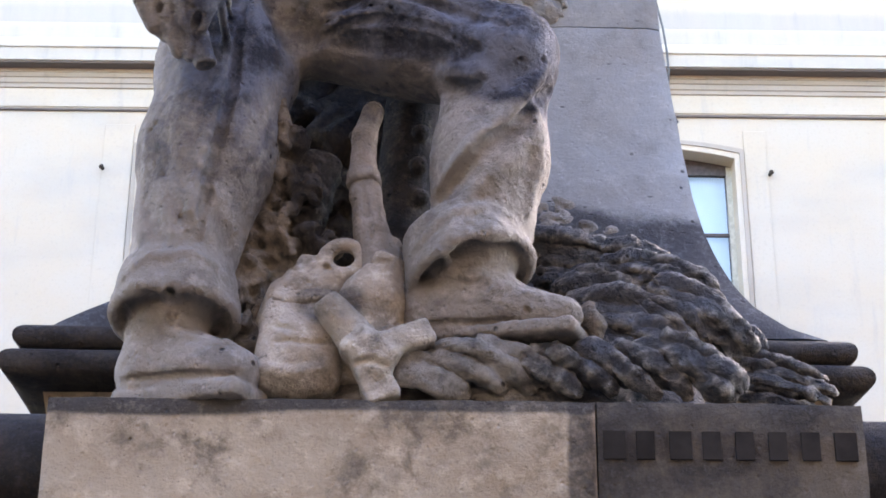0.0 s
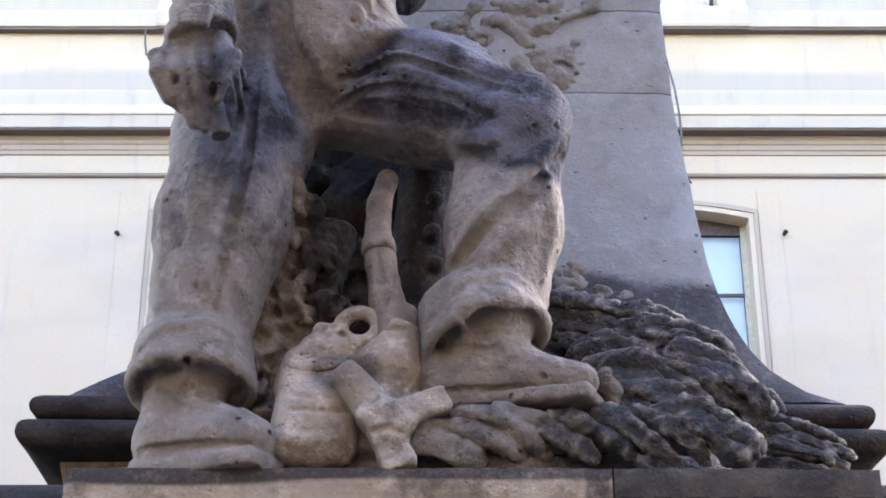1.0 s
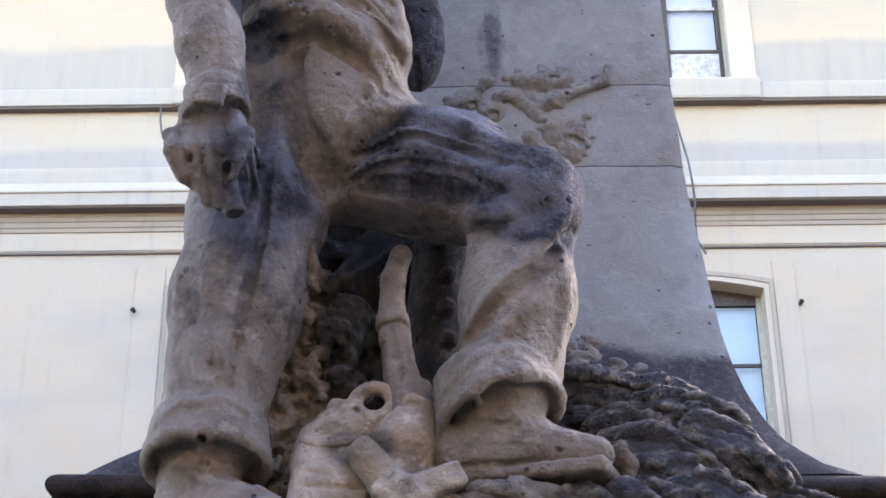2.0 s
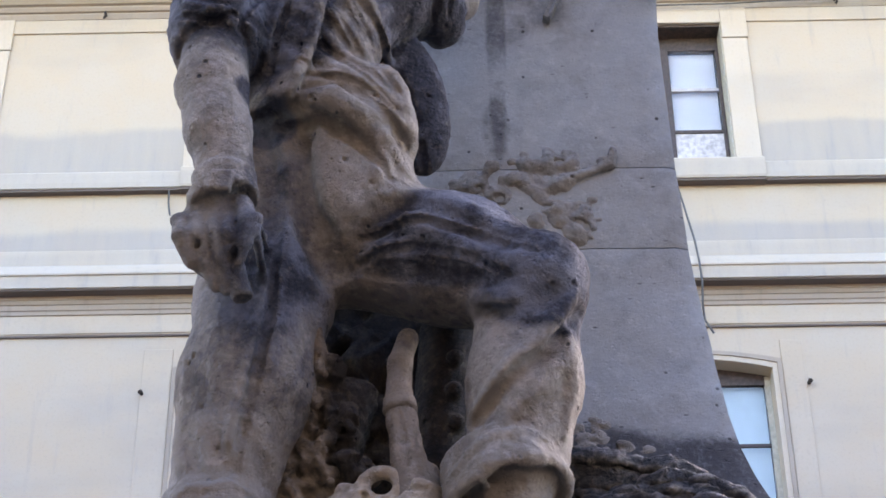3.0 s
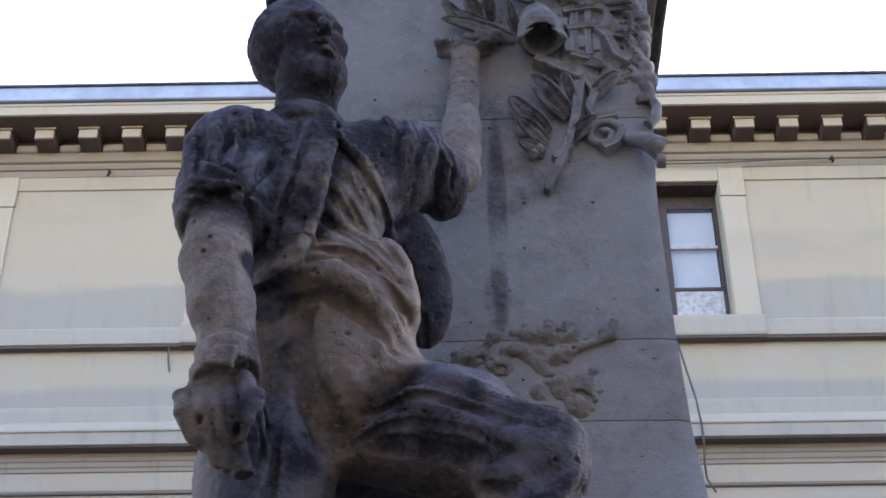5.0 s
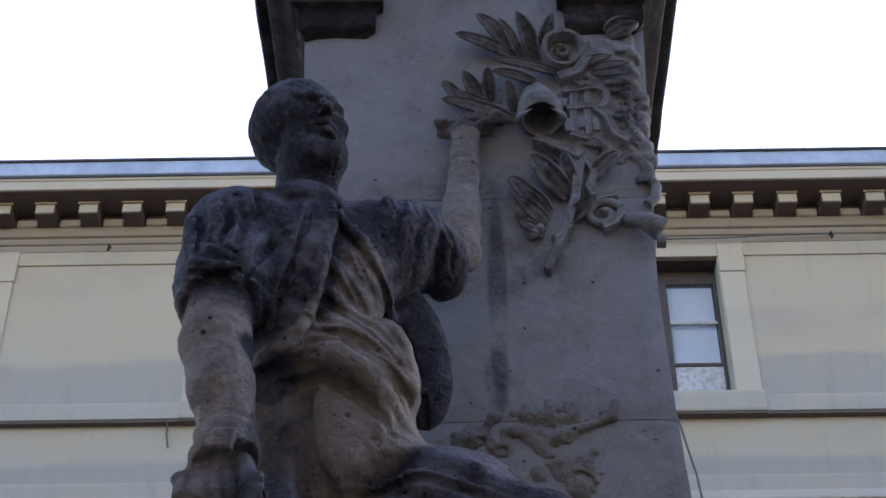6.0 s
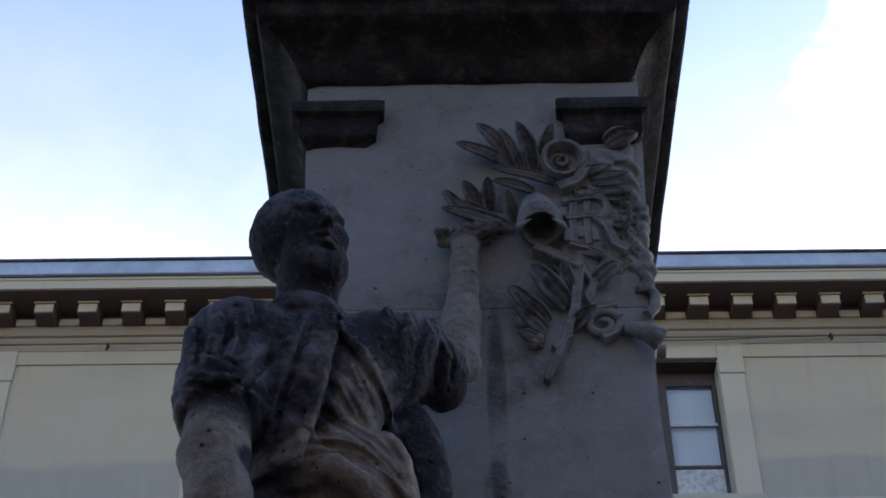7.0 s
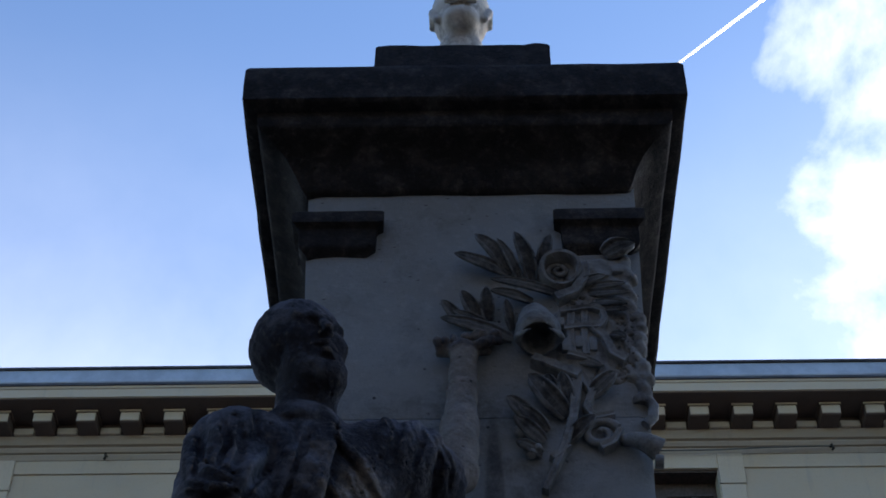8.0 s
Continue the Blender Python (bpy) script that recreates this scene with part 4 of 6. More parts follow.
def step_block(x0, x1, top, seed, mat_, label):
    """A block of the step under the figure, with worn arrises and a chipped face."""
    bm = bmesh.new()
    nx, nz = int((x1 - x0) / 0.018), 26
    z0, y0, y1 = 2.05, 3.075, 3.45
    front = []
    for k in range(nz + 1):
        z = z0 + (top - z0) * k / nz
        row = []
        for i in range(nx + 1):
            x = x0 + (x1 - x0) * i / nx
            p = Vector((x, y0, z + seed))
            w = noise.noise(p * 9) * 0.003 + noise.noise(p * 38) * 0.0018
            if k == nz or i in (0, nx):
                w += 0.006 + 0.007 * abs(noise.noise(p * 17))
            dz = -0.004 * abs(noise.noise(p * 21)) - 0.005 * max(0, noise.noise(p * 6)) if k == nz else 0
            row.append(bm.verts.new((x, y0 + w, z + dz)))
        front.append(row)
    for r0, r1 in zip(front, front[1:]):
        for i in range(nx):
            bm.faces.new((r0[i], r0[i + 1], r1[i + 1], r1[i]))
    top_back = [bm.verts.new((v.co.x, y1, top)) for v in front[-1]]
    bot_back = [bm.verts.new((v.co.x, y1, z0)) for v in front[0]]
    for i in range(nx):
        bm.faces.new((front[-1][i], front[-1][i + 1], top_back[i + 1], top_back[i]))
        bm.faces.new((bot_back[i], bot_back[i + 1], front[0][i + 1], front[0][i]))
    bm.faces.new([r[0] for r in front] + [top_back[0], bot_back[0]])
    bm.faces.new([r[-1] for r in front][::-1] + [bot_back[-1], top_back[-1]])
    return part("step_block", bm, mat_, monument, label, soft=50)


step_block(-0.752, 0.339, 2.567, 0.0, STEP, "pale worn limestone block under the figure")
named = step_block(0.342, 0.874, 2.567, 4.0, NAMED, "dark blackened block with a cut inscription")
# Raised dark bars; their colour paints the shade inside cut letters.
CUT_SHADE = plain("inscription_shadow", (0.030, 0.028, 0.028), 1.0)
CUT_SHADE.node_tree.nodes["Principled BSDF"].inputs["Specular IOR Level"].default_value = 0.0
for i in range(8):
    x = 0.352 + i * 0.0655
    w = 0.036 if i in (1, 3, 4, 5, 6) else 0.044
    part("inscription_bar", box(x, x + w, 3.0685, 3.095, 2.446, 2.503), CUT_SHADE, named)

# cornice of the pillar
part("capital", rect_sweep([(-0.02, 5.945), (0.0, 5.96), (0.02, 6.01), (0.055, 6.065), (0.10, 6.105), (0.145, 6.125), (0.155, 6.14), (0.16, 6.20), (0.20, 6.205), (0.213, 6.218),
                            (0.216, 6.30), (0.215, 6.385), (0.205, 6.41), (0.17, 6.425)], AX - 0.02, 4.47, 0.593, 0.745, 0.005), CAP, monument, soft=40)
part("plinth", rect_sweep([(0.0, 6.42), (0.0, 6.67), (-0.008, 6.69)], 0.036, 4.0, 0.338, 0.37, 0.012), CAP, monument, soft=40)
for x in (-0.408, 0.505):
    part("capital_strip", rect_sweep([(-0.01, 5.63), (0.0, 5.64), (0.018, 5.655), (0.022, 5.67), (0.022, 5.735), (0.028, 5.745), (0.046, 5.755), (0.048, 5.80), (0.04, 5.815), (0.0, 5.82)],
                                     x, 3.80, 0.112, 0.062, 0.004), CAP, monument, soft=40)


# ---- the figure ----
def build_statue():
    c = Carving((-0.80, 2.84, 2.56), (0.40, 3.79, 5.27), 0.0050)
    # trunk, waist and hips
    c.egg((-0.40, 3.27, 4.19), (0.205, 0.16, 0.27), (0, 0, 0), 0.05)
    c.egg((-0.29, 3.25, 3.90), (0.19, 0.155, 0.17), (0, 12, 0), 0.05)
    c.egg((-0.30, 3.28, 3.70), (0.20, 0.165, 0.19), (0, 8, 0), 0.06)
    c.egg((-0.46, 3.29, 3.74), (0.13, 0.13, 0.25), (0, 0, 0), 0.05)
    # standing leg in a wide trouser
    c.chain([(-0.42, 3.29, 3.66), (-0.462, 3.265, 3.42), (-0.49, 3.235, 3.18), (-0.525, 3.20, 2.90)], [0.165, 0.155, 0.145, 0.114], 0.05)
    # raised leg
    c.chain([(-0.25, 3.31, 3.60), (-0.01, 3.28, 3.525), (0.165, 3.20, 3.41)], [0.165, 0.152, 0.118], 0.05)
    c.egg((0.182, 3.17, 3.40), (0.106, 0.115, 0.115), (0, 25, 0), 0.03)
    c.chain([(0.155, 3.20, 3.37), (0.137, 3.21, 3.16), (0.112, 3.21, 2.95)], [0.116, 0.124, 0.112], 0.04)
    # cloth folds of the trousers
    c.ripple((0.0, 3.12, 3.50), (0.24, 0.2, 0.16), (0.42, 0.1, 0.9), 0.115, 0.011, 1.0)
    c.ripple((-0.17, 3.12, 3.44), (0.14, 0.2, 0.12), (0.25, 0, 0.97), 0.07, 0.012, 0.5, 1.0)
    c.ripple((0.13, 3.08, 3.16), (0.16, 0.2, 0.17), (0.86, 0, 0.5), 0.15, 0.005, 0.5, 2.0)
    c.ripple((-0.48, 3.08, 3.22), (0.2, 0.2, 0.36), (1, 0, 0.12), 0.15, 0.006, 0.7, 0.7)
    c.ripple((-0.52, 3.06, 2.95), (0.18, 0.2, 0.08), (0.9, 0, 0.35), 0.06, 0.007, 0.6, 2.2)
    # hip: the trouser falls back beside the belly in one deep, wide crease
    c.fold([(-0.375, 3.80), (-0.365, 3.66), (-0.335, 3.54), (-0.295, 3.42)], 0.030, 0.0, 0.05, True)
    c.fold([(-0.47, 3.78), (-0.455, 3.62), (-0.44, 3.44)], 0.024, 0.0, 0.05, True)
    c.fold([(-0.335, 3.80), (-0.315, 3.66), (-0.285, 3.56)], 0.016, 0.3, 0.03)
    c.fold([(-0.195, 3.80), (-0.185, 3.72), (-0.20, 3.65)], 0.016, 0.3, 0.02)
    c.fold([(-0.28, 3.46), (-0.19, 3.57), (-0.09, 3.62)], 0.018, 0.0, 0.04, True)
    c.egg((-0.275, 3.11, 3.41), (0.045, 0.09, 0.09), (0, -20, 0), 0.04, True)
    c.fold([(-0.26, 3.40), (-0.12, 3.365), (0.04, 3.345)], 0.026, 0.3, 0.03)
    c.fold([(0.03, 3.36), (0.08, 3.325), (0.15, 3.315)], 0.018, 0.3, 0.018)
    c.fold([(0.02, 3.325), (0.07, 3.295), (0.12, 3.28)], 0.014, 0.0, 0.014, True)
    for a, b, d, r in ((0.245, 0.06, 3.30, 0.013), (0.25, 0.04, 3.17, 0.010)):
        c.fold([(a, d + 0.04), ((a + b) / 2 + 0.02, d - 0.07), (b, d - 0.20)], r, 0.4, 0.028)
    c.fold([(0.225, 3.28), (0.235, 3.12), (0.205, 2.98)], 0.014, 0.4, 0.02)
    # turned-up trouser ends: flared bands, hollow beneath
    c.band((-0.530, 3.205, 2.885), (-0.528, 3.172, 2.755), 0.122, 0.143, 0.022, 0.012)
    c.band((-0.528, 3.178, 2.785), (-0.526, 3.158, 2.690), 0.114, 0.128, 0.01, 0.006, True)
    c.band((0.062, 3.215, 2.995), (0.100, 3.178, 2.865), 0.122, 0.148, 0.022, 0.012)
    c.band((0.090, 3.186, 2.900), (0.116, 3.160, 2.800), 0.117, 0.132, 0.01, 0.006, True)
    c.ripple((-0.53, 3.03, 2.83), (0.2, 0.2, 0.09), (0.9, 0.2, 0.3), 0.11, 0.005, 1.0, 1.3)
    c.ripple((0.09, 3.02, 2.93), (0.2, 0.2, 0.09), (0.9, 0.2, -0.2), 0.12, 0.005, 1.0, 0.4)
    c.fold([(-0.635, 2.82), (-0.57, 2.865), (-0.49, 2.875), (-0.41, 2.85)], 0.013, 0.2, 0.010)
    c.fold([(-0.03, 2.90), (0.04, 2.965), (0.13, 2.995), (0.20, 2.97)], 0.013, 0.2, 0.010)
    # boots
    c.cone((-0.535, 3.19, 2.84), (-0.55, 3.20, 2.66), 0.085, 0.088, 0.03)
    c.chain([(-0.565, 3.19, 2.645), (-0.47, 3.15, 2.645), (-0.395, 3.12, 2.632)], [0.075, 0.072, 0.058], 0.03)
    c.block((-0.48, 3.155, 2.582), (0.145, 0.072, 0.022), (0, 0, -24), 0.016, 0.006)
    c.block((-0.575, 3.19, 2.578), (0.055, 0.06, 0.03), (0, 0, -24), 0.014, 0.006)
    c.cone((0.11, 3.19, 2.92), (0.07, 3.21, 2.80), 0.088, 0.085, 0.03)
    c.chain([(0.02, 3.23, 2.80), (0.15, 3.18, 2.795), (0.285, 3.125, 2.766)], [0.078, 0.068, 0.04], 0.03)
    c.block((0.15, 3.175, 2.735), (0.185, 0.062, 0.016), (0, 3, -22), 0.012, 0.006)
    c.block((-0.02, 3.235, 2.725), (0.05, 0.06, 0.04), (0, 0, -22), 0.014, 0.008)
    for x, z in ((-0.525, 2.735), (-0.50, 2.715), (-0.475, 2.70)):
        c.fold([(x - 0.05, z + 0.012), (x + 0.03, z - 0.014)], 0.010, 0.1, 0.008)
    for x, z in ((0.13, 2.86), (0.155, 2.84), (0.18, 2.825)):
        c.fold([(x - 0.05, z - 0.018), (x + 0.014, z + 0.016)], 0.010, 0.1, 0.008)
    c.fold([(-0.62, 2.62), (-0.50, 2.615), (-0.36, 2.612)], 0.009, 0.0, 0.006, True)
    for z in (2.80, 2.775, 2.755):
        c.fold([(-0.60, z), (-0.53, z - 0.012), (-0.46, z - 0.004)], 0.009, 0.2, 0.010)
    for z in (2.885, 2.865):
        c.fold([(0.02, z), (0.09, z - 0.016), (0.16, z - 0.004)], 0.009, 0.2, 0.010)
    c.fold([(-0.44, 2.66), (-0.41, 2.69), (-0.37, 2.67)], 0.008, 0.2, 0.006)
    c.fold([(-0.04, 2.755), (0.10, 2.752), (0.30, 2.742)], 0.007, 0.0, 0.005, True)
    c.fold([(0.20, 2.81), (0.235, 2.80), (0.255, 2.77)], 0.008, 0.2, 0.006)
    # shoulders
    c.egg((-0.575, 3.23, 4.32), (0.118, 0.12, 0.125), (0, 0, 0), 0.06)
    c.egg((-0.22, 3.30, 4.34), (0.12, 0.11, 0.115), (0, 0, 0), 0.05)
    # shirt: slanting folds, blousing over the waist
    c.ripple((-0.28, 3.08, 4.08), (0.17, 0.2, 0.22), (0.55, 0, 0.84), 0.07, 0.009, 1.5, 0.2)
    c.egg((-0.29, 3.225, 3.875), (0.195, 0.15, 0.055), (0, 14, 0), 0.02)
    c.ripple((-0.28, 3.08, 3.92), (0.2, 0.2, 0.06), (0.35, 0, 1), 0.06, 0.004, 0.9, 1.2)
    # the shirt rolls over the belt: a thick slanting roll between two deep grooves
    c.fold([(-0.37, 3.876), (-0.30, 3.868), (-0.20, 3.80), (-0.115, 3.69)], 0.030, 0.3, 0.012, False, 7)
    c.fold([(-0.40, 3.915), (-0.30, 3.912), (-0.20, 3.862), (-0.115, 3.79)], 0.015, 0.0, 0.012, True, 7)
    c.fold([(-0.44, 3.832), (-0.32, 3.822), (-0.215, 3.745), (-0.15, 3.665)], 0.017, 0.0, 0.012, True, 7)
    c.fold([(-0.215, 4.05), (-0.15, 3.94), (-0.115, 3.80)], 0.022, 0.3, 0.02)
    c.egg((-0.465, 3.09, 3.842), (0.065, 0.05, 0.036), (0, 8, 0), 0.015, True)
    # sleeves
    c.chain([(-0.59, 3.20, 4.31), (-0.592, 3.09, 4.07)], [0.105, 0.088], 0.03)
    c.chain([(-0.22, 3.33, 4.39), (-0.135, 3.37, 4.41), (-0.06, 3.42, 4.40)], [0.106, 0.102, 0.070], 0.03)
    c.egg((-0.045, 3.43, 4.360), (0.042, 0.06, 0.038), (0, 30, 0), 0.012)
    # open jacket, thicker than the shirt, and its hanging flap
    c.layer(0.030, (-0.84, 2.9, 3.865), (-0.2, 3.6, 4.56), ((-0.415, 3.855), (-0.388, 3.89), (-0.362, 4.01), (-0.338, 4.15), (-0.322, 4.28), (-0.34, 4.5)), 1)
    c.layer(0.022, (-0.32, 2.9, 4.10), (0.03, 3.7, 4.56), ((-0.13, 4.08), (-0.176, 4.149), (-0.245, 4.255), (-0.324, 4.33), (-0.34, 4.5)), -1)
    c.egg((-0.128, 3.38, 4.065), (0.098, 0.055, 0.235), (0, -11, 0), 0.012)
    c.fold([(-0.155, 4.12), (-0.125, 4.0), (-0.10, 3.90), (-0.085, 3.82)], 0.014, 0.0, 0.010, True)
    c.cone((-0.42, 3.25, 4.36), (-0.42, 3.24, 4.44), 0.10, 0.085, 0.02)
    c.fold([(-0.33, 4.40), (-0.326, 4.28), (-0.345, 4.15), (-0.370, 4.01), (-0.395, 3.90), (-0.42, 3.868)], 0.016, 0.2, 0.008)
    c.fold([(-0.32, 4.33), (-0.25, 4.262), (-0.18, 4.155), (-0.155, 4.09)], 0.015, 0.2, 0.010)
    c.ripple((-0.64, 3.08, 4.22), (0.12, 0.2, 0.18), (1, 0, 0.15), 0.085, 0.008, 1.9, 0.3)
    c.ripple((-0.46, 3.06, 4.18), (0.12, 0.2, 0.24), (0.9, 0, 0.4), 0.11, 0.007, 1.9, 2.0)
    c.ripple((-0.12, 3.30, 4.40), (0.13, 0.2, 0.12), (0.95, 0.2, -0.2), 0.07, 0.014, 0.8, 1.0)
    c.band((-0.595, 3.13, 4.085), (-0.588, 3.055, 3.985), 0.098, 0.106, 0.022, 0.02)
    c.band((-0.588, 3.06, 3.995), (-0.586, 3.035, 3.945), 0.088, 0.092, 0.01, 0.006, True)
    c.ripple((-0.60, 2.98, 4.04), (0.15, 0.15, 0.06), (0.3, 0, 1), 0.04, 0.008, 1.2, 0.9)
    for line, r in (([(-0.70, 4.34), (-0.68, 4.22), (-0.66, 4.08)], 0.013), ([(-0.64, 4.38), (-0.61, 4.26), (-0.62, 4.10)], 0.014), ([(-0.55, 4.40), (-0.54, 4.30), (-0.57, 4.20)], 0.013),
                    ([(-0.50, 4.20), (-0.53, 4.10), (-0.55, 3.98)], 0.012), ([(-0.44, 4.36), (-0.43, 4.22), (-0.46, 4.10)], 0.010), ([(-0.66, 4.16), (-0.60, 4.12), (-0.53, 4.10)], 0.012)):
        c.fold(line, r, 0.3, 0.018)
        c.fold([(x + 0.024, z) for x, z in line], r * 0.7, 0.0, 0.012, True)
    # neck and head: a heavy-jawed face turned up and aside, cropped hair
    turn = radians(27)
    right, ahead = Vector((math.cos(turn), math.sin(turn), 0)), Vector((math.sin(turn), -math.cos(turn), 0))

    def at(u, v, w):
        """A place in the head: to its side, ahead and up from its middle; the chin leans to the side."""
        return tuple(Vector((-0.424, 3.195, 4.690)) + right * (u * 1.1 - 0.22 * w) + ahead * v + Vector((0, 0, w)))

    yaw = (0, 0, 27)
    c.cone((-0.415, 3.25, 4.38), at(0, -0.01, -0.09), 0.086, 0.084, 0.02)
    c.ring((-0.412, 3.235, 4.405), 0.104, 0.017, (-16, 10, 0), 0.006, 0.45)
    c.egg(at(0, -0.012, 0.035), (0.115, 0.130, 0.112), yaw, 0.02)
    c.egg(at(0, 0.046, -0.035), (0.088, 0.076, 0.110), yaw, 0.02)
    c.egg(at(0, 0.020, -0.100), (0.088, 0.088, 0.066), yaw, 0.03)
    c.egg(at(0.004, 0.062, -0.128), (0.068, 0.060, 0.048), yaw, 0.035)
    c.egg(at(0.004, 0.098, -0.140), (0.034, 0.026, 0.026), yaw, 0.03)
    for k in (-1, 1):
        c.egg(at(k * 0.056, 0.084, -0.024), (0.026, 0.022, 0.020), yaw, 0.03)
        c.egg(at(k * 0.036, 0.126, 0.010), (0.024, 0.020, 0.014), yaw, 0.008, True)
        c.egg(at(k * 0.036, 0.097, 0.007), (0.014, 0.012, 0.009), yaw, 0.006)
        c.cone(at(k * 0.012, 0.120, 0.031), at(k * 0.064, 0.098, 0.028), 0.010, 0.008, 0.02)
        c.chain([at(k * 0.030, 0.128, -0.034), at(k * 0.044, 0.112, -0.070), at(k * 0.042, 0.104, -0.098)], [0.006, 0.007, 0.005], 0.006, True)
    c.egg(at(-0.108, -0.015, -0.020), (0.014, 0.024, 0.036), yaw, 0.005)
    c.egg(at(-0.118, -0.010, -0.018), (0.007, 0.012, 0.020), yaw, 0.004, True)
    c.chain([at(0, 0.122, 0.028), at(0, 0.140, -0.006), at(0, 0.156, -0.030)], [0.010, 0.011, 0.014], 0.012)
    c.egg(at(0, 0.136, -0.037), (0.024, 0.016, 0.010), yaw, 0.006)
    for k in (-1, 1):
        c.egg(at(k * 0.010, 0.148, -0.046), (0.006, 0.008, 0.005), yaw, 0.003, True)
    c.chain([at(-0.030, 0.112, -0.066), at(0, 0.128, -0.061), at(0.030, 0.112, -0.066)], [0.007, 0.010, 0.007], 0.012)
    c.chain([at(-0.030, 0.120, -0.0765), at(0, 0.128, -0.0755), at(0.030, 0.120, -0.0765)], 0.005, 0.003, True)
    c.chain([at(-0.022, 0.112, -0.087), at(0, 0.124, -0.088), at(0.022, 0.112, -0.087)], [0.006, 0.009, 0.006], 0.012)
    c.egg(at(0, 0.124, -0.106), (0.028, 0.014, 0.009), yaw, 0.006, True)
    c.egg(at(-0.010, -0.030, 0.034), (0.127, 0.144, 0.137), yaw, 0.008)
    c.ripple(at(-0.02, 0.0, 0.08), (0.16, 0.16, 0.12), (0.5, 0.5, 0.7), 0.030, 0.0028, 1.6, 0.4)
    c.ripple(at(-0.06, 0.0, 0.0), (0.12, 0.14, 0.12), (0.8, -0.4, 0.5), 0.026, 0.0024, 1.8, 1.4)
    # hanging arm: bare forearm, wrist strap, hand round a short haft
    c.chain([(-0.59, 3.09, 4.05), (-0.582, 3.035, 3.87), (-0.556, 3.01, 3.72), (-0.522, 3.005, 3.57)], [0.078, 0.082, 0.076, 0.060], 0.02)
    c.egg((-0.612, 3.04, 3.87), (0.048, 0.05, 0.06), (0, 0, 0), 0.03)
    c.band((-0.535, 3.005, 3.60), (-0.525, 3.0, 3.53), 0.073, 0.072, 0.012, 0.006)
    c.egg((-0.540, 3.0, 3.485), (0.076, 0.048, 0.070), (0, 8, 0), 0.015)
    for dx, z1, r in ((-0.066, 3.335, 0.020), (-0.030, 3.300, 0.022), (0.006, 3.292, 0.022), (0.038, 3.318, 0.019)):
        c.egg((-0.548 + dx, 2.966, 3.452), (r * 1.15, r, r * 1.1), (0, 0, 0), 0.006)
        c.chain([(-0.548 + dx, 2.964, 3.450), (-0.542 + dx, 2.940, 3.400)], [r * 0.95, r], 0.002)
        c.chain([(-0.542 + dx, 2.940, 3.400), (-0.526 + dx * 0.85, 2.958, 3.350), (-0.510 + dx * 0.7, 2.985, z1)], [r, r * 0.9, r * 0.7], 0.002)
    for dx in (-0.048, -0.012, 0.022):
        c.chain([(-0.546 + dx, 2.945, 3.46), (-0.540 + dx, 2.922, 3.40), (-0.522 + dx * 0.8, 2.94, 3.33)], [0.004, 0.007, 0.006], 0.003, True)
    c.chain([(-0.484, 2.975, 3.50), (-0.462, 2.948, 3.44), (-0.470, 2.945, 3.385), (-0.482, 2.955, 3.345)], [0.024, 0.023, 0.020, 0.014], 0.003)
    c.band((-0.495, 2.985, 3.36), (-0.470, 2.985, 3.268), 0.022, 0.024, 0.005, 0.004)
    c.egg((-0.490, 2.945, 3.352), (0.010, 0.020, 0.022), (0, 20, 0), 0.005, True)
    c.egg((-0.568, 2.93, 3.375), (0.009, 0.022, 0.010), (0, 0, 0), 0.005, True)
    c.band((-0.535, 2.995, 3.545), (-0.525, 2.99, 3.512), 0.080, 0.080, 0.006, 0.004)
    c.block((-0.525, 2.922, 3.530), (0.026, 0.012, 0.026), (0, 6, 0), 0.005, 0.004)
    c.egg((-0.612, 2.99, 3.475), (0.018, 0.018, 0.018), (0, 0, 0), 0.008)
    # raised arm against the pillar, strap at the wrist, hand closed on the laurel
    c.chain([(-0.035, 3.46, 4.43), (0.006, 3.52, 4.51), (0.002, 3.56, 4.63), (0.008, 3.60, 4.75), (0.016, 3.645, 4.90), (0.020, 3.675, 5.02), (0.026, 3.69, 5.12)], [0.048, 0.052, 0.060, 0.056, 0.045, 0.042, 0.044], 0.02)
    c.band((0.016, 3.650, 4.925), (0.018, 3.658, 4.952), 0.050, 0.050, 0.006, 0.005)
    c.chain([(-0.056, 3.715, 5.150), (0.02, 3.68, 5.140), (0.100, 3.71, 5.155)], [0.013, 0.030, 0.016], 0.012)
    for x, h in ((-0.062, 5.180), (-0.034, 5.196), (-0.005, 5.204)):
        c.chain([(x + 0.010, 3.70, 5.148), (x, 3.675, 5.172), (x - 0.004, 3.695, h)], [0.012, 0.013, 0.010], 0.002)
    c.chain([(0.070, 3.675, 5.150), (0.112, 3.675, 5.172), (0.140, 3.70, 5.186)], [0.018, 0.016, 0.012], 0.005)
    for x, z, q in ((0.076, 5.208, 0.031), (0.127, 5.215, 0.024), (0.034, 5.205, 0.022)):
        c.egg((x, 3.705, z), (q, q, q), (0, 0, 0), 0.003)
    # sharper creases
    def crease(line, r=0.011, k=0.010, gap=0.02):
        c.fold(line, r, 0.1, k, False, 7)
        c.fold([(x + gap * 0.7, z - gap * 0.7) for x, z in line], r * 0.8, 0.0, k, True, 7)

    crease([(-0.25, 3.55), (-0.10, 3.555), (0.05, 3.50), (0.18, 3.42)], 0.014)
    crease([(-0.25, 3.49), (-0.12, 3.50), (0.02, 3.44), (0.12, 3.37)], 0.014)
    crease([(0.255, 3.33), (0.17, 3.20), (0.06, 3.10), (0.005, 3.04)], 0.010, 0.022)
    crease([(-0.44, 3.50), (-0.45, 3.30), (-0.49, 3.05), (-0.50, 2.92)], 0.013, 0.014, 0.03)
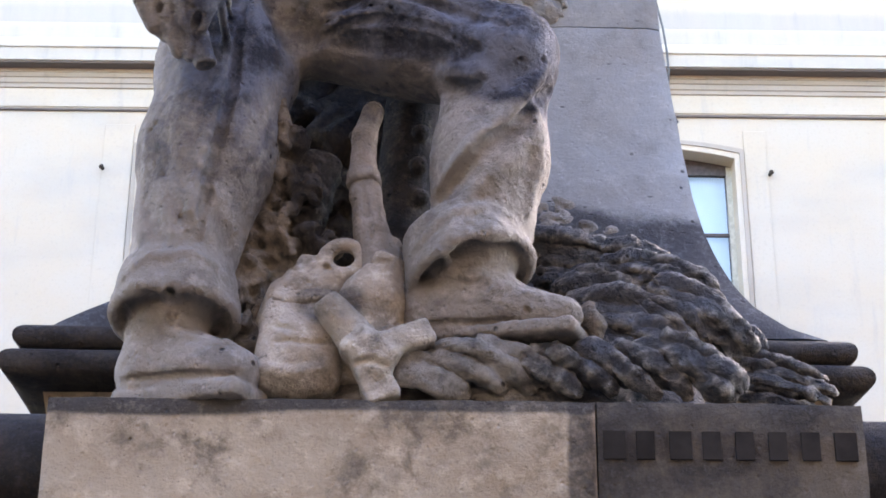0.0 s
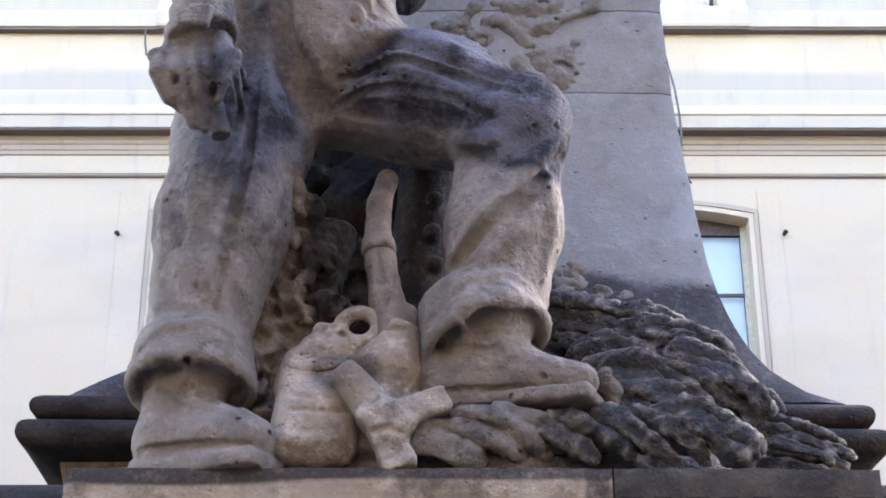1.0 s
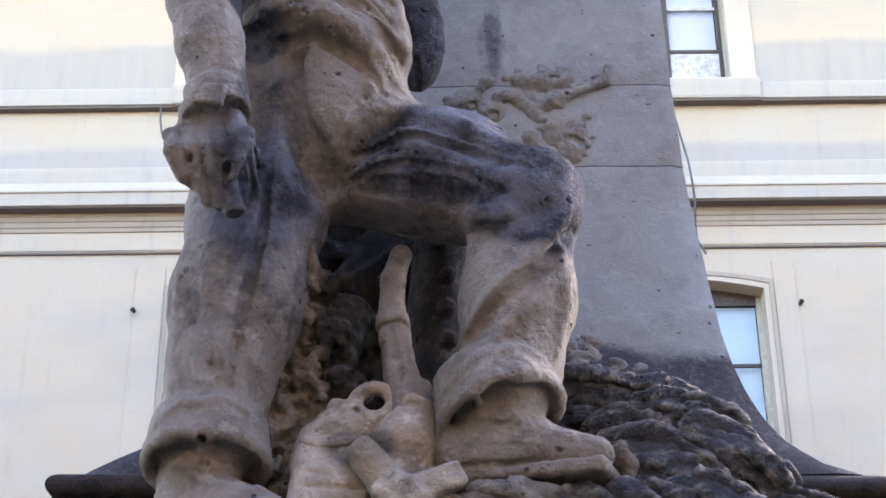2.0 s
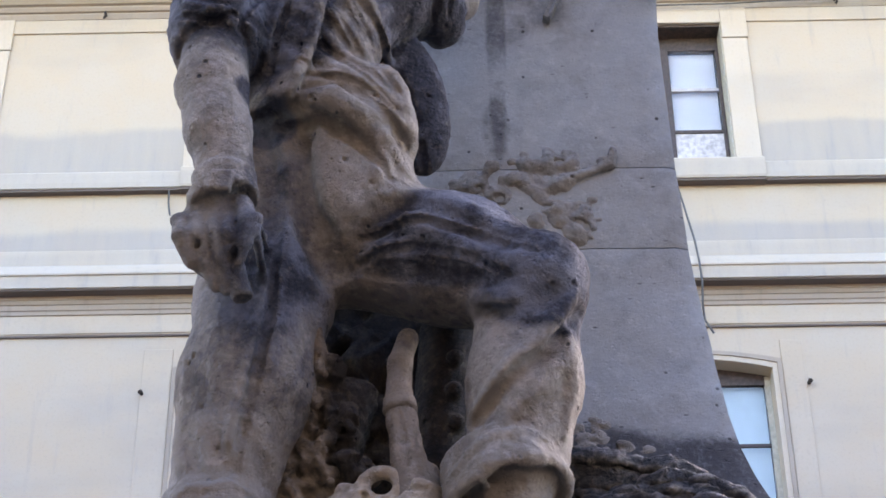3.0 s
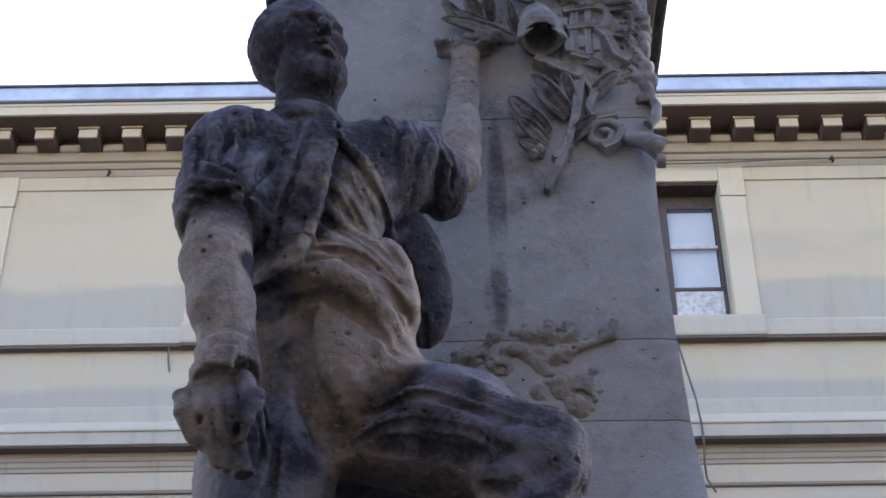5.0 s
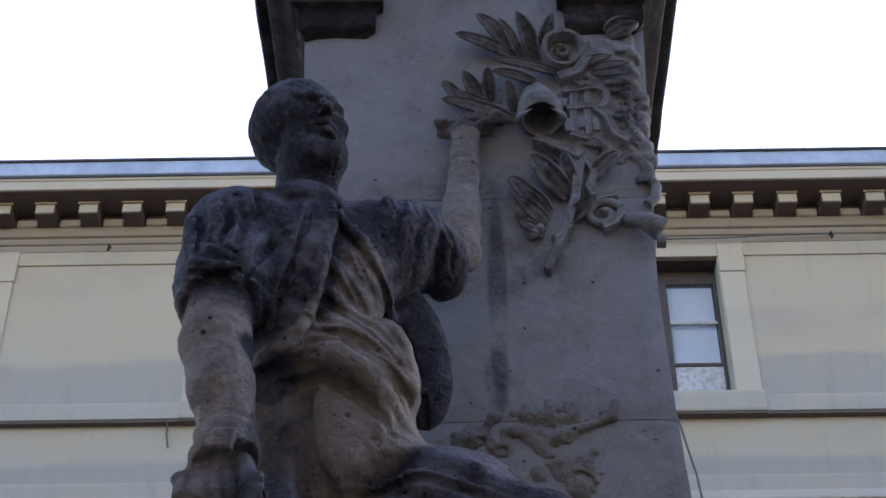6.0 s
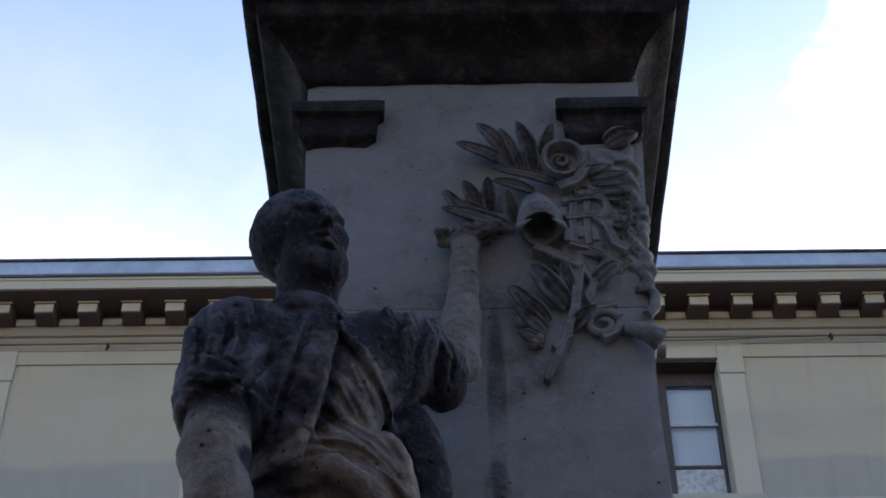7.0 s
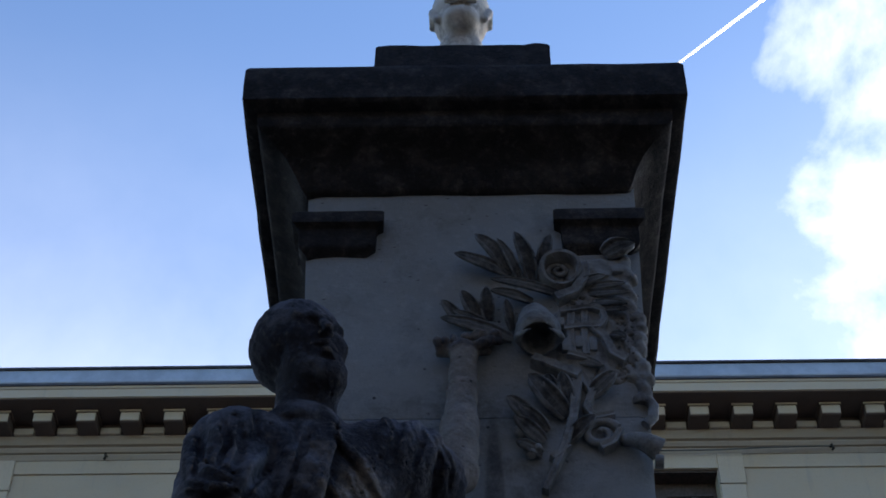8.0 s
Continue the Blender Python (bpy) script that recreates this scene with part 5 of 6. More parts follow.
    crease([(-0.33, 4.20), (-0.26, 4.09), (-0.19, 3.98), (-0.15, 3.92)], 0.010, 0.008)
    crease([(-0.36, 4.10), (-0.29, 4.02), (-0.21, 3.93), (-0.15, 3.87)], 0.010, 0.008)
    crease([(-0.40, 4.0), (-0.32, 3.955), (-0.23, 3.90), (-0.15, 3.83)], 0.010, 0.008)
    crease([(-0.37, 3.97), (-0.30, 3.955), (-0.21, 3.91), (-0.14, 3.85)], 0.010, 0.008)
    crease([(-0.28, 4.22), (-0.23, 4.14), (-0.19, 4.06)], 0.010, 0.008)
    for line in ([(-0.20, 4.47), (-0.17, 4.40), (-0.19, 4.31)], [(-0.145, 4.49), (-0.11, 4.41), (-0.135, 4.30)], [(-0.095, 4.48), (-0.06, 4.41), (-0.085, 4.31)], [(-0.055, 4.45), (-0.025, 4.40), (-0.04, 4.33)]):
        crease(line, 0.013, 0.008)
    for line in ([(-0.68, 4.30), (-0.655, 4.20), (-0.66, 4.09)], [(-0.62, 4.36), (-0.60, 4.24), (-0.605, 4.12)], [(-0.57, 4.34), (-0.555, 4.22), (-0.57, 4.10)], [(-0.69, 4.06), (-0.62, 4.045), (-0.52, 4.06)],
                 [(-0.48, 4.30), (-0.50, 4.18), (-0.53, 4.06)], [(-0.43, 4.18), (-0.46, 4.08), (-0.48, 3.96)], [(-0.40, 4.36), (-0.41, 4.26), (-0.43, 4.18)]):
        crease(line, 0.011, 0.009)
    # weather pits and chips
    r = random.Random(21)
    for i in range(150):
        x, z = r.uniform(-0.68, 0.28), r.uniform(2.62, 4.5)
        y = c.depth(x, z)
        if y is not None and y < 3.45:
            q = r.uniform(0.003, 0.007)
            c.egg((x, y + 0.001, z), (q * r.uniform(0.8, 1.8), q, q), (0, r.uniform(-60, 60), 0), 0.004, True)
    return c.mesh("statue", STATUE, 0.0022, 46.0)


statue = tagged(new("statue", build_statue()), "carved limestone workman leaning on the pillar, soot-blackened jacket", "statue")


# ---- carved leaves, tools and reliefs ----
def leaf_mesh(base, tip, width, facing, arch=0.2, ribs=3, thick=0.3, curl=0.0, tipw=0.25, uneven=0.0, dish=0.0, groove=0.16):
    """A carved leaf from base to tip: a ribbed, domed blade that turns its face towards 'facing'."""
    base, tip = Vector(base), Vector(tip)
    along = tip - base
    long_ = along.length
    face = (Vector(facing) - along.normalized() * Vector(facing).dot(along.normalized())).normalized()
    side = along.normalized().cross(face)
    n, m = 12, 4 * ribs
    bm = bmesh.new()
    rows_ = []
    for i in range(n + 1):
        f = i / n
        c = base + along * f + face * (arch * long_ * math.sin(math.pi * f * 0.9)) + side * (curl * long_ * f * f)
        c += face * (-curl * 0.2 * long_ * f)
        hw = 0.5 * width * max(tipw * 0.4, math.sin(math.pi * (0.18 + 0.74 * f)) ** 0.75)
        if f > 0.85:
            hw *= max(0.5 if tipw > 0.6 else 0.15, math.sqrt(max(0.0, 1 - ((f - 0.85) / 0.15) ** 2)))
        if uneven:
            hw *= 1 + uneven * noise.noise(c * 60)
        top, bot = [], []
        for j in range(m + 1):
            u = -1 + 2 * j / m
            dome = thick * hw * (1 - u * u)
            if dish:
                dome = hw * (dish * min(1.0, 0.15 + 1.1 * u * u) * (1.0 if abs(u) < 0.9 else 0.4) + 0.12 * max(0.0, 1 - 6 * abs(u)))
            rib = groove * hw * (abs(math.cos(ribs * math.pi * u / 2)) - 0.5) * (1 - 0.4 * u * u)
            p = c + side * (u * hw) + face * (dome + rib)
            p += face * (0.0025 * noise.noise(p * 40))
            top.append(bm.verts.new(p))
            bot.append(bm.verts.new(c + side * (u * hw * 0.98) - face * (0.25 * thick * hw * (1 - u * u) + 0.004)))
        rows_.append(top + bot[::-1])
    for r0, r1 in zip(rows_, rows_[1:]):
        for j in range(len(r0)):
            k = (j + 1) % len(r0)
            bm.faces.new((r0[j], r0[k], r1[k], r1[j]))
    bm.faces.new(rows_[0][::-1])
    bm.faces.new(rows_[-1])
    return bm


rng = random.Random(7)
VIEW = Vector((0.0, -1.0, 0.25))
fronds = empty_thing("carved_fronds", "soot-black stone palm fronds heaped at the pillar's foot", "carving", at=(0.45, 3.25, 2.57))


def finger(pts, width, seed):
    """One thick carved finger of a frond along three points: a rounded, grooved and pitted roll with a blunt end."""
    a, b, c = [Vector(p) for p in pts]
    n, m = 22, 16
    bm = bmesh.new()
    rows_ = []
    for i in range(n + 1):
        f = i / n
        p = a * ((1 - f) * (1 - 2 * f)) + b * (4 * f * (1 - f)) + c * (f * (2 * f - 1))
        d = (a * (4 * f - 3) + b * (4 - 8 * f) + c * (4 * f - 1)).normalized()
        u = d.cross(VIEW).normalized()
        v = u.cross(d)
        r = 0.5 * width * (0.62 + 0.38 * math.sin(math.pi * min(1, 0.15 + 0.85 * f)))
        r *= math.sqrt(max(0.02, 1 - max(0, (f - 0.86) / 0.14) ** 2)) * math.sqrt(max(0.05, 1 - max(0, (0.1 - f) / 0.1) ** 2))
        ring = []
        for j in range(m):
            g = 2 * math.pi * j / m
            k = 1 + 0.13 * math.sin(3 * g + seed + 1.5 * f) + 0.08 * math.sin(11 * f + seed)
            q = p + u * (r * k * math.cos(g)) + v * (0.8 * r * k * math.sin(g))
            off = 0.008 * noise.noise(q * 30 + Vector((seed, 0, 0))) + 0.006 * noise.noise(q * 70)
            ring.append(bm.verts.new(q + (q - p).normalized() * off))
        rows_.append(ring)
    for r0, r1 in zip(rows_, rows_[1:]):
        for j in range(m):
            k = (j + 1) % m
            bm.faces.new((r0[j], r0[k], r1[k], r1[j]))
    bm.faces.new(rows_[0][::-1])
    bm.faces.new(rows_[-1])
    return bm


def frond(y, width, strands, lines):
    """A row of fronds at a depth: each line of (x, z) carries a bundle of fingers side by side."""
    for line in lines:
        side = Vector((line[2][1] - line[0][1], 0, line[0][0] - line[2][0])).normalized()
        for k in range(strands):
            o = (k - (strands - 1) / 2) * width * 0.52
            j = [Vector((rng.uniform(-0.008, 0.008), rng.uniform(-0.012, 0.012), rng.uniform(-0.006, 0.006))) for _ in range(3)]
            drop = (0.0, -0.012, 0.008)
            pts = [Vector((x, y + drop[i], z)) + side * (o * (0.55, 1.0, 0.85)[i]) + j[i] for i, (x, z) in enumerate(line)]
            w = width * rng.uniform(0.62, 0.9)
            for i in range(3):
                pts[i].z = max(pts[i].z, 2.572 + 0.42 * w)
            part("leaf", finger(pts, w, rng.uniform(0, 6)), FOLIAGE, fronds, soft=60)


# the front row droops over the step, leaning aside; then longer fans above and behind it
frond(3.13, 0.072, 2, (((-0.06, 2.650), (0.03, 2.632), (0.09, 2.600)), ((0.0, 2.680), (0.11, 2.660), (0.17, 2.600)), ((0.09, 2.690), (0.185, 2.655), (0.225, 2.597)),
                       ((0.20, 2.675), (0.27, 2.652), (0.325, 2.600)), ((0.30, 2.680), (0.36, 2.650), (0.405, 2.600)), ((0.37, 2.695), (0.44, 2.650), (0.497, 2.597)),
                       ((0.42, 2.702), (0.505, 2.660), (0.56, 2.598)), ((0.47, 2.705), (0.565, 2.662), (0.63, 2.593)), ((0.55, 2.666), (0.61, 2.625), (0.64, 2.590))))
frond(3.21, 0.066, 2, (((0.28, 2.815), (0.415, 2.825), (0.50, 2.768)), ((0.45, 2.835), (0.545, 2.778), (0.587, 2.715)), ((0.50, 2.820), (0.58, 2.765), (0.63, 2.715)),
                       ((0.535, 2.833), (0.63, 2.765), (0.677, 2.703)), ((0.475, 2.872), (0.585, 2.828), (0.677, 2.738)), ((0.33, 2.770), (0.42, 2.750), (0.47, 2.705)),
                       ((0.40, 2.775), (0.49, 2.755), (0.54, 2.705))))
frond(3.31, 0.062, 2, (((0.285, 2.900), (0.405, 2.925), (0.50, 2.903)), ((0.38, 2.945), (0.485, 2.952), (0.54, 2.922)), ((0.43, 2.902), (0.555, 2.900), (0.665, 2.825)),
                       ((0.47, 2.945), (0.57, 2.920), (0.648, 2.852)), ((0.28, 2.865), (0.38, 2.875), (0.48, 2.850))))
frond(3.50, 0.072, 2, (((0.22, 3.085), (0.34, 3.078), (0.46, 3.045)), ((0.40, 3.055), (0.50, 3.045), (0.585, 3.005)), ((0.25, 3.025), (0.36, 3.02), (0.47, 2.990)), ((0.52, 2.99), (0.60, 2.965), (0.66, 2.915))))
frond(3.22, 0.044, 2, (((0.63, 2.722), (0.75, 2.690), (0.85, 2.645)), ((0.64, 2.680), (0.765, 2.645), (0.86, 2.622)), ((0.65, 2.633), (0.75, 2.622), (0.83, 2.612))))
part("knot", finger([(0.335, 3.17, 2.80), (0.345, 3.15, 2.76), (0.35, 3.16, 2.71)], 0.055, 2.0), RUBBLE, fronds, "brown broken stone knot", soft=60)

# worn foliage spread over the flared foot
bramble = empty_thing("carved_bramble", "eroded dark stone foliage in low relief on the pillar", "carving", at=(0.5, 3.62, 2.9))


def carved(name, low, high, build, mat_, label, category, cell=0.005, rough=0.002, scale=34.0):
    c = Carving(low, high, cell)
    build(c)
    return tagged(new(name, c.mesh(name, mat_, rough, scale)), label, category)


def carved_part(name, low, high, build, mat_, parent, label="", cell=0.005, rough=0.002, scale=34.0):
    c = Carving(low, high, cell)
    build(c)
    return part(name, c.mesh(name, mat_, rough, scale), None, parent, label)


def thicket(c):
    """Knotted leaves and stems, worn together, that cling to the flared foot."""
    r = random.Random(17)
    c.egg((0.42, 3.60, 2.90), (0.26, 0.16, 0.16), (0, 12, 0), 0.04)
    c.egg((0.58, 3.56, 2.80), (0.20, 0.16, 0.12), (0, 12, 0), 0.04)
    for i in range(60):
        u = r.random()
        x = 0.22 + 0.55 * u
        z = 2.78 + r.random() * (0.36 - 0.30 * u)
        y = c.depth(x, z)
        if y is None:
            y = shaft_front(z)
        q = r.uniform(0.014, 0.032)
        c.egg((x, min(y, shaft_front(z)) + 0.008, z), (q * r.uniform(1.0, 2.2), q, q), (0, r.uniform(-10, 60), 0), 0.010)
    for i in range(16):
        x, z = r.uniform(0.24, 0.62), r.uniform(2.86, 3.10)
        c.fold([(x, z), (x + 0.06, z - 0.012), (x + 0.12, z - 0.05)], r.uniform(0.012, 0.022), 0.2, 0.010)
    for i in range(26):
        x, z = r.uniform(0.24, 0.66), r.uniform(2.84, 3.10)
        y = c.depth(x, z)
        if y is not None:
            c.egg((x, y, z), (r.uniform(0.014, 0.04), 0.022, r.uniform(0.006, 0.012)), (0, r.uniform(-5, 45), 0), 0.006, True)


def chips(c):
    """Flaked crust and small leaves over the thicket."""
    r = random.Random(23)
    for i in range(90):
        x, z = 0.22 + 0.24 * r.random() ** 1.3, 3.08 + 0.20 * r.random() ** 1.5
        if x > 0.36 and z > 3.2:
            continue
        q = r.uniform(0.007, 0.018)
        c.egg((x, shaft_front(z) + 0.004, z), (q * r.uniform(1, 2), 0.008, q), (0, r.uniform(-40, 40), 0), 0.004)
    for i in range(40):
        x, z = r.uniform(0.24, 0.44), r.uniform(3.08, 3.26)
        c.egg((x, shaft_front(z) - 0.008, z), (0.010, 0.010, 0.005), (0, r.uniform(-40, 40), 0), 0.004, True)


carved_part("leaf_mass", (0.16, 3.36, 2.66), (0.86, 3.80, 3.22), thicket, FOLIAGE, bramble, rough=0.004, scale=40)
carved_part("flaked_crust", (0.18, 3.54, 3.02), (0.54, 3.74, 3.34), chips, WORN, bramble, "flaked brown-grey crust", cell=0.0045)


def satchel(c):
    c.block((-0.262, 3.205, 2.700), (0.088, 0.080, 0.110), (-8, 4, 0), 0.035, 0.02)
    c.egg((-0.262, 3.16, 2.675), (0.082, 0.062, 0.088), (0, 4, 0), 0.03)
    c.fold([(-0.34, 2.645), (-0.27, 2.628), (-0.18, 2.650)], 0.010, 0.3, 0.012)
    c.fold([(-0.32, 2.70), (-0.24, 2.693), (-0.17, 2.705)], 0.005, 0.0, 0.008, True)
    c.fold([(-0.31, 2.735), (-0.26, 2.722)], 0.005, 0.0, 0.008, True)


def satchel_flap(c):
    c.block((-0.258, 3.205, 2.803), (0.066, 0.070, 0.012), (-10, -4, 0), 0.010, 0.01)
    c.fold([(-0.32, 2.795), (-0.26, 2.803), (-0.19, 2.812)], 0.010, 0.3, 0.010)


def mallet_head(c):
    c.block((-0.115, 3.115, 2.672), (0.058, 0.050, 0.040), (0, 38, 0), 0.022, 0.012)
    c.block((-0.055, 3.115, 2.695), (0.070, 0.044, 0.028), (0, -22, 6), 0.010, 0.015)
    c.block((-0.10, 3.12, 2.615), (0.036, 0.042, 0.050), (0, -22, 0), 0.010, 0.012)
    c.fold([(-0.16, 2.64), (-0.11, 2.645), (-0.05, 2.625)], 0.006, 0.0, 0.008, True)


def mallet_haft(c):
    c.band((-0.208, 3.105, 2.782), (-0.125, 3.115, 2.685), 0.034, 0.044, 0.008, 0.01)
    c.ring((-0.206, 3.103, 2.780), 0.022, 0.008, (0, -40, 0), 0.006)


def jug(c):
    c.egg((-0.115, 3.22, 2.82), (0.078, 0.075, 0.09), (0, 28, 0), 0.02)
    c.band((-0.10, 3.21, 2.86), (-0.075, 3.20, 2.925), 0.045, 0.036, 0.008, 0.02)
    c.fold([(-0.12, 2.905), (-0.07, 2.895)], 0.007, 0.0, 0.005, True)
    c.egg((-0.13, 3.22, 2.70), (0.11, 0.08, 0.10), (0, 0, 0), 0.03)


def pulley(c):
    c.ring((-0.180, 3.22, 2.925), 0.040, 0.016, (75, 0, 0), 0.012)
    for x, z, r in ((-0.235, 2.90, 0.030), (-0.27, 2.885, 0.034), (-0.305, 2.855, 0.030), (-0.25, 2.86, 0.045), (-0.21, 2.87, 0.04), (-0.30, 2.83, 0.035), (-0.262, 2.925, 0.018)):
        c.egg((x, 3.23, z), (r, r, r * 0.85), (0, 0, 0), 0.018)
    for x, z in ((-0.245, 2.925), (-0.215, 2.90), (-0.285, 2.895), (-0.25, 2.855), (-0.30, 2.85)):
        c.egg((x, 3.185, z), (0.013, 0.03, 0.010), (0, 30, 0), 0.005, True)
    c.egg((-0.25, 3.28, 2.78), (0.12, 0.10, 0.12), (0, 0, 0), 0.04)


def stake_haft(c):
    c.chain([(-0.128, 3.315, 3.335), (-0.146, 3.30, 3.26), (-0.146, 3.285, 3.17), (-0.138, 3.27, 3.10), (-0.122, 3.25, 3.0), (-0.105, 3.23, 2.90)],
            [0.026, 0.028, 0.029, 0.034, 0.038, 0.046], 0.012)
    c.fold([(-0.145, 3.11), (-0.115, 2.93)], 0.007, 0.0, 0.01, True)
    c.chain([(-0.075, 3.25, 2.97), (-0.085, 3.22, 2.88)], [0.022, 0.035], 0.015)


def stake_collar(c):
    c.band((-0.146, 3.28, 3.165), (-0.142, 3.275, 3.125), 0.037, 0.041, 0.008, 0.006)
    c.fold([(-0.165, 3.135), (-0.11, 3.15)], 0.010, 0.3, 0.008)


def rubble(c):
    r = random.Random(11)
    for i in range(80):
        f, g = r.random(), r.random()
        x = -0.425 + 0.25 * f
        z = 2.64 + 0.62 * g * (1 - 0.5 * f)
        s = r.uniform(0.016, 0.036)
        c.block((x, 3.19 + 0.16 * f + 0.08 * g + 0.05 * r.random(), z), (s, s, s * r.uniform(0.6, 1.4)), (r.uniform(-40, 40), r.uniform(-50, 50), r.uniform(-40, 40)), 0.006, 0.002)
    c.block((-0.34, 3.36, 3.06), (0.10, 0.05, 0.20), (0, 14, 0), 0.03, 0.02)
    for i in range(80):
        g = r.random()
        x, z, L, a = -0.40 + 0.19 * r.random() * (1.1 - 0.6 * g), 2.94 + 0.34 * g, r.uniform(0.015, 0.04), r.uniform(-2.4, 2.4)
        y = 3.27 + 0.06 * r.random()
        c.cone((x, y, z), (x + L * math.sin(a), y - 0.025, z + L * math.cos(a)), r.uniform(0.012, 0.026), 0.006, 0.010)
    c.chain([(-0.335, 3.22, 3.33), (-0.325, 3.22, 3.25), (-0.33, 3.24, 3.14)], [0.010, 0.016, 0.02], 0.006)
    c.chain([(-0.365, 3.35, 3.25), (-0.355, 3.36, 3.12)], [0.010, 0.02], 0.01)
    c.chain([(-0.39, 3.34, 3.22), (-0.40, 3.36, 3.08)], [0.010, 0.024], 0.01)
    for i in range(44):
        c.egg((-0.44 + 0.26 * r.random(), 3.20, 2.80 + 0.40 * r.random()), (0.013, 0.08, 0.030), (0, r.uniform(-60, 60), 0), 0.006, True)


def roots(c):
    r = random.Random(5)
    for i in range(110):
        q = r.uniform(0.03, 0.07)
        c.block((r.uniform(-0.46, 0.06), 3.66, r.uniform(2.62, 3.74)), (q, 0.09, q * r.uniform(0.6, 1.4)), (r.uniform(-30, 30), r.uniform(-60, 60), r.uniform(-30, 30)), 0.012, 0.012)
    for i in range(34):
        x, z = r.uniform(-0.46, 0.02), r.uniform(2.75, 3.6)
        a, L = r.uniform(0, 6.28), r.uniform(0.04, 0.12)
        c.cone((x, 3.57, z), (x + L * math.cos(a), 3.54 + 0.03 * r.random(), z + L * math.sin(a)), r.uniform(0.014, 0.03), r.uniform(0.008, 0.018), 0.014)
    for i in range(30):
        c.egg((r.uniform(-0.44, 0.0), 3.53, r.uniform(2.8, 3.4)), (0.016, 0.06, 0.03), (0, r.uniform(-70, 70), 0), 0.01, True)


def stump(c):
    c.chain([(-0.03, 3.50, 3.44), (-0.05, 3.49, 3.2), (-0.06, 3.46, 2.95), (-0.05, 3.42, 2.62)], [0.075, 0.075, 0.085, 0.11], 0.02)
    for x, z in ((-0.022, 3.245), (-0.015, 3.16), (-0.018, 3.33), (-0.03, 3.07)):
        c.egg((x, 3.41, z), (0.022, 0.022, 0.022), (0, 0, 0), 0.01)


bag = empty_thing("carved_satchel", "pale worn stone workman's bag on the step", "bag", at=(-0.26, 3.2, 2.567))
carved_part("body", (-0.42, 3.05, 2.545), (-0.12, 3.36, 2.88), satchel, TOOLS, bag)
carved_part("flap", (-0.42, 3.05, 2.66), (-0.12, 3.36, 2.90), satchel_flap, TOOLS, bag)
hammer = empty_thing("carved_mallet", "stone mallet lying on the step, worn pale", "mallet", at=(-0.1, 3.12, 2.567))
carved_part("head", (-0.26, 3.0, 2.545), (0.07, 3.24, 2.82), mallet_head, TOOLS, hammer)
carved_part("haft", (-0.30, 3.0, 2.60), (-0.05, 3.24, 2.88), mallet_haft, TOOLS, hammer)
carved("carved_jug", (-0.27, 3.08, 2.56), (0.03, 3.36, 2.96), jug, TOOLS, "stone jug leaning behind the mallet", "jug")
carved("carved_pulley", (-0.42, 3.12, 2.60), (-0.08, 3.42, 3.02), pulley, TOOLS, "lumpy eroded stone pulley and cord", "pulley")
handle = empty_thing("carved_tool_handle", "upright stone tool handle under the raised thigh", "tool handle", at=(-0.1, 3.25, 2.85))
carved_part("haft", (-0.24, 3.15, 2.80), (-0.02, 3.40, 3.40), stake_haft, STATUE, handle)
carved_part("collar", (-0.22, 3.20, 3.09), (-0.07, 3.36, 3.20), stake_collar, STATUE, handle)
carved("carved_rubble", (-0.56, 3.08, 2.55), (-0.08, 3.66, 3.46), rubble, RUBBLE, "broken stone rubble piled behind the legs", "rubble", 0.005, 0.006, 48)
root = empty_thing("carved_root", "dark stone roots and knobbed stump behind the legs", "carving", at=(-0.2, 3.6, 2.6))
carved_part("root_mass", (-0.56, 3.45, 2.55), (0.14, 3.75, 3.82), roots, ROOT, root, cell=0.006)
carved_part("stump", (-0.22, 3.26, 2.52), (0.10, 3.66, 3.56), stump, ROOT, root, "knobbed stone stump", cell=0.006)
mound = carved("carved_mound", (-0.70, 3.05, 2.548), (0.70, 3.60, 2.80), lambda c: (
    c.egg((-0.1, 3.36, 2.55), (0.35, 0.22, 0.16), (0, 0, 0), 0.03), c.egg((0.22, 3.30, 2.56), (0.34, 0.17, 0.145), (0, 0, 0), 0.03),
    c.egg((0.45, 3.36, 2.56), (0.22, 0.17, 0.18), (0, 0, 0), 0.03)), FOLIAGE, "rough stone mound under the boots and leaves", "mound", 0.008, 0.006, 22)

# relief on the upper pillar: palm and laurel sprays, a scroll, a medal, ribbons and a small bracket
relief = empty_thing("carved_relief", "high relief of leaves, ribbons and scrolls on the pillar", "carving", at=(0.3, 3.74, 5.1))
OUT = (0, -1, 0)


def rleaf(x0, z0, x1, z1, w, curl=0.0, lift=0.03, ribs=2, dish=0.55):
    part("leaf", leaf_mesh((x0, 3.738, z0), (x1, 3.735 - lift, z1), w, OUT, 0.07, ribs, 0.24, curl, tipw=0.12, dish=dish), LEAF, relief, soft=35)


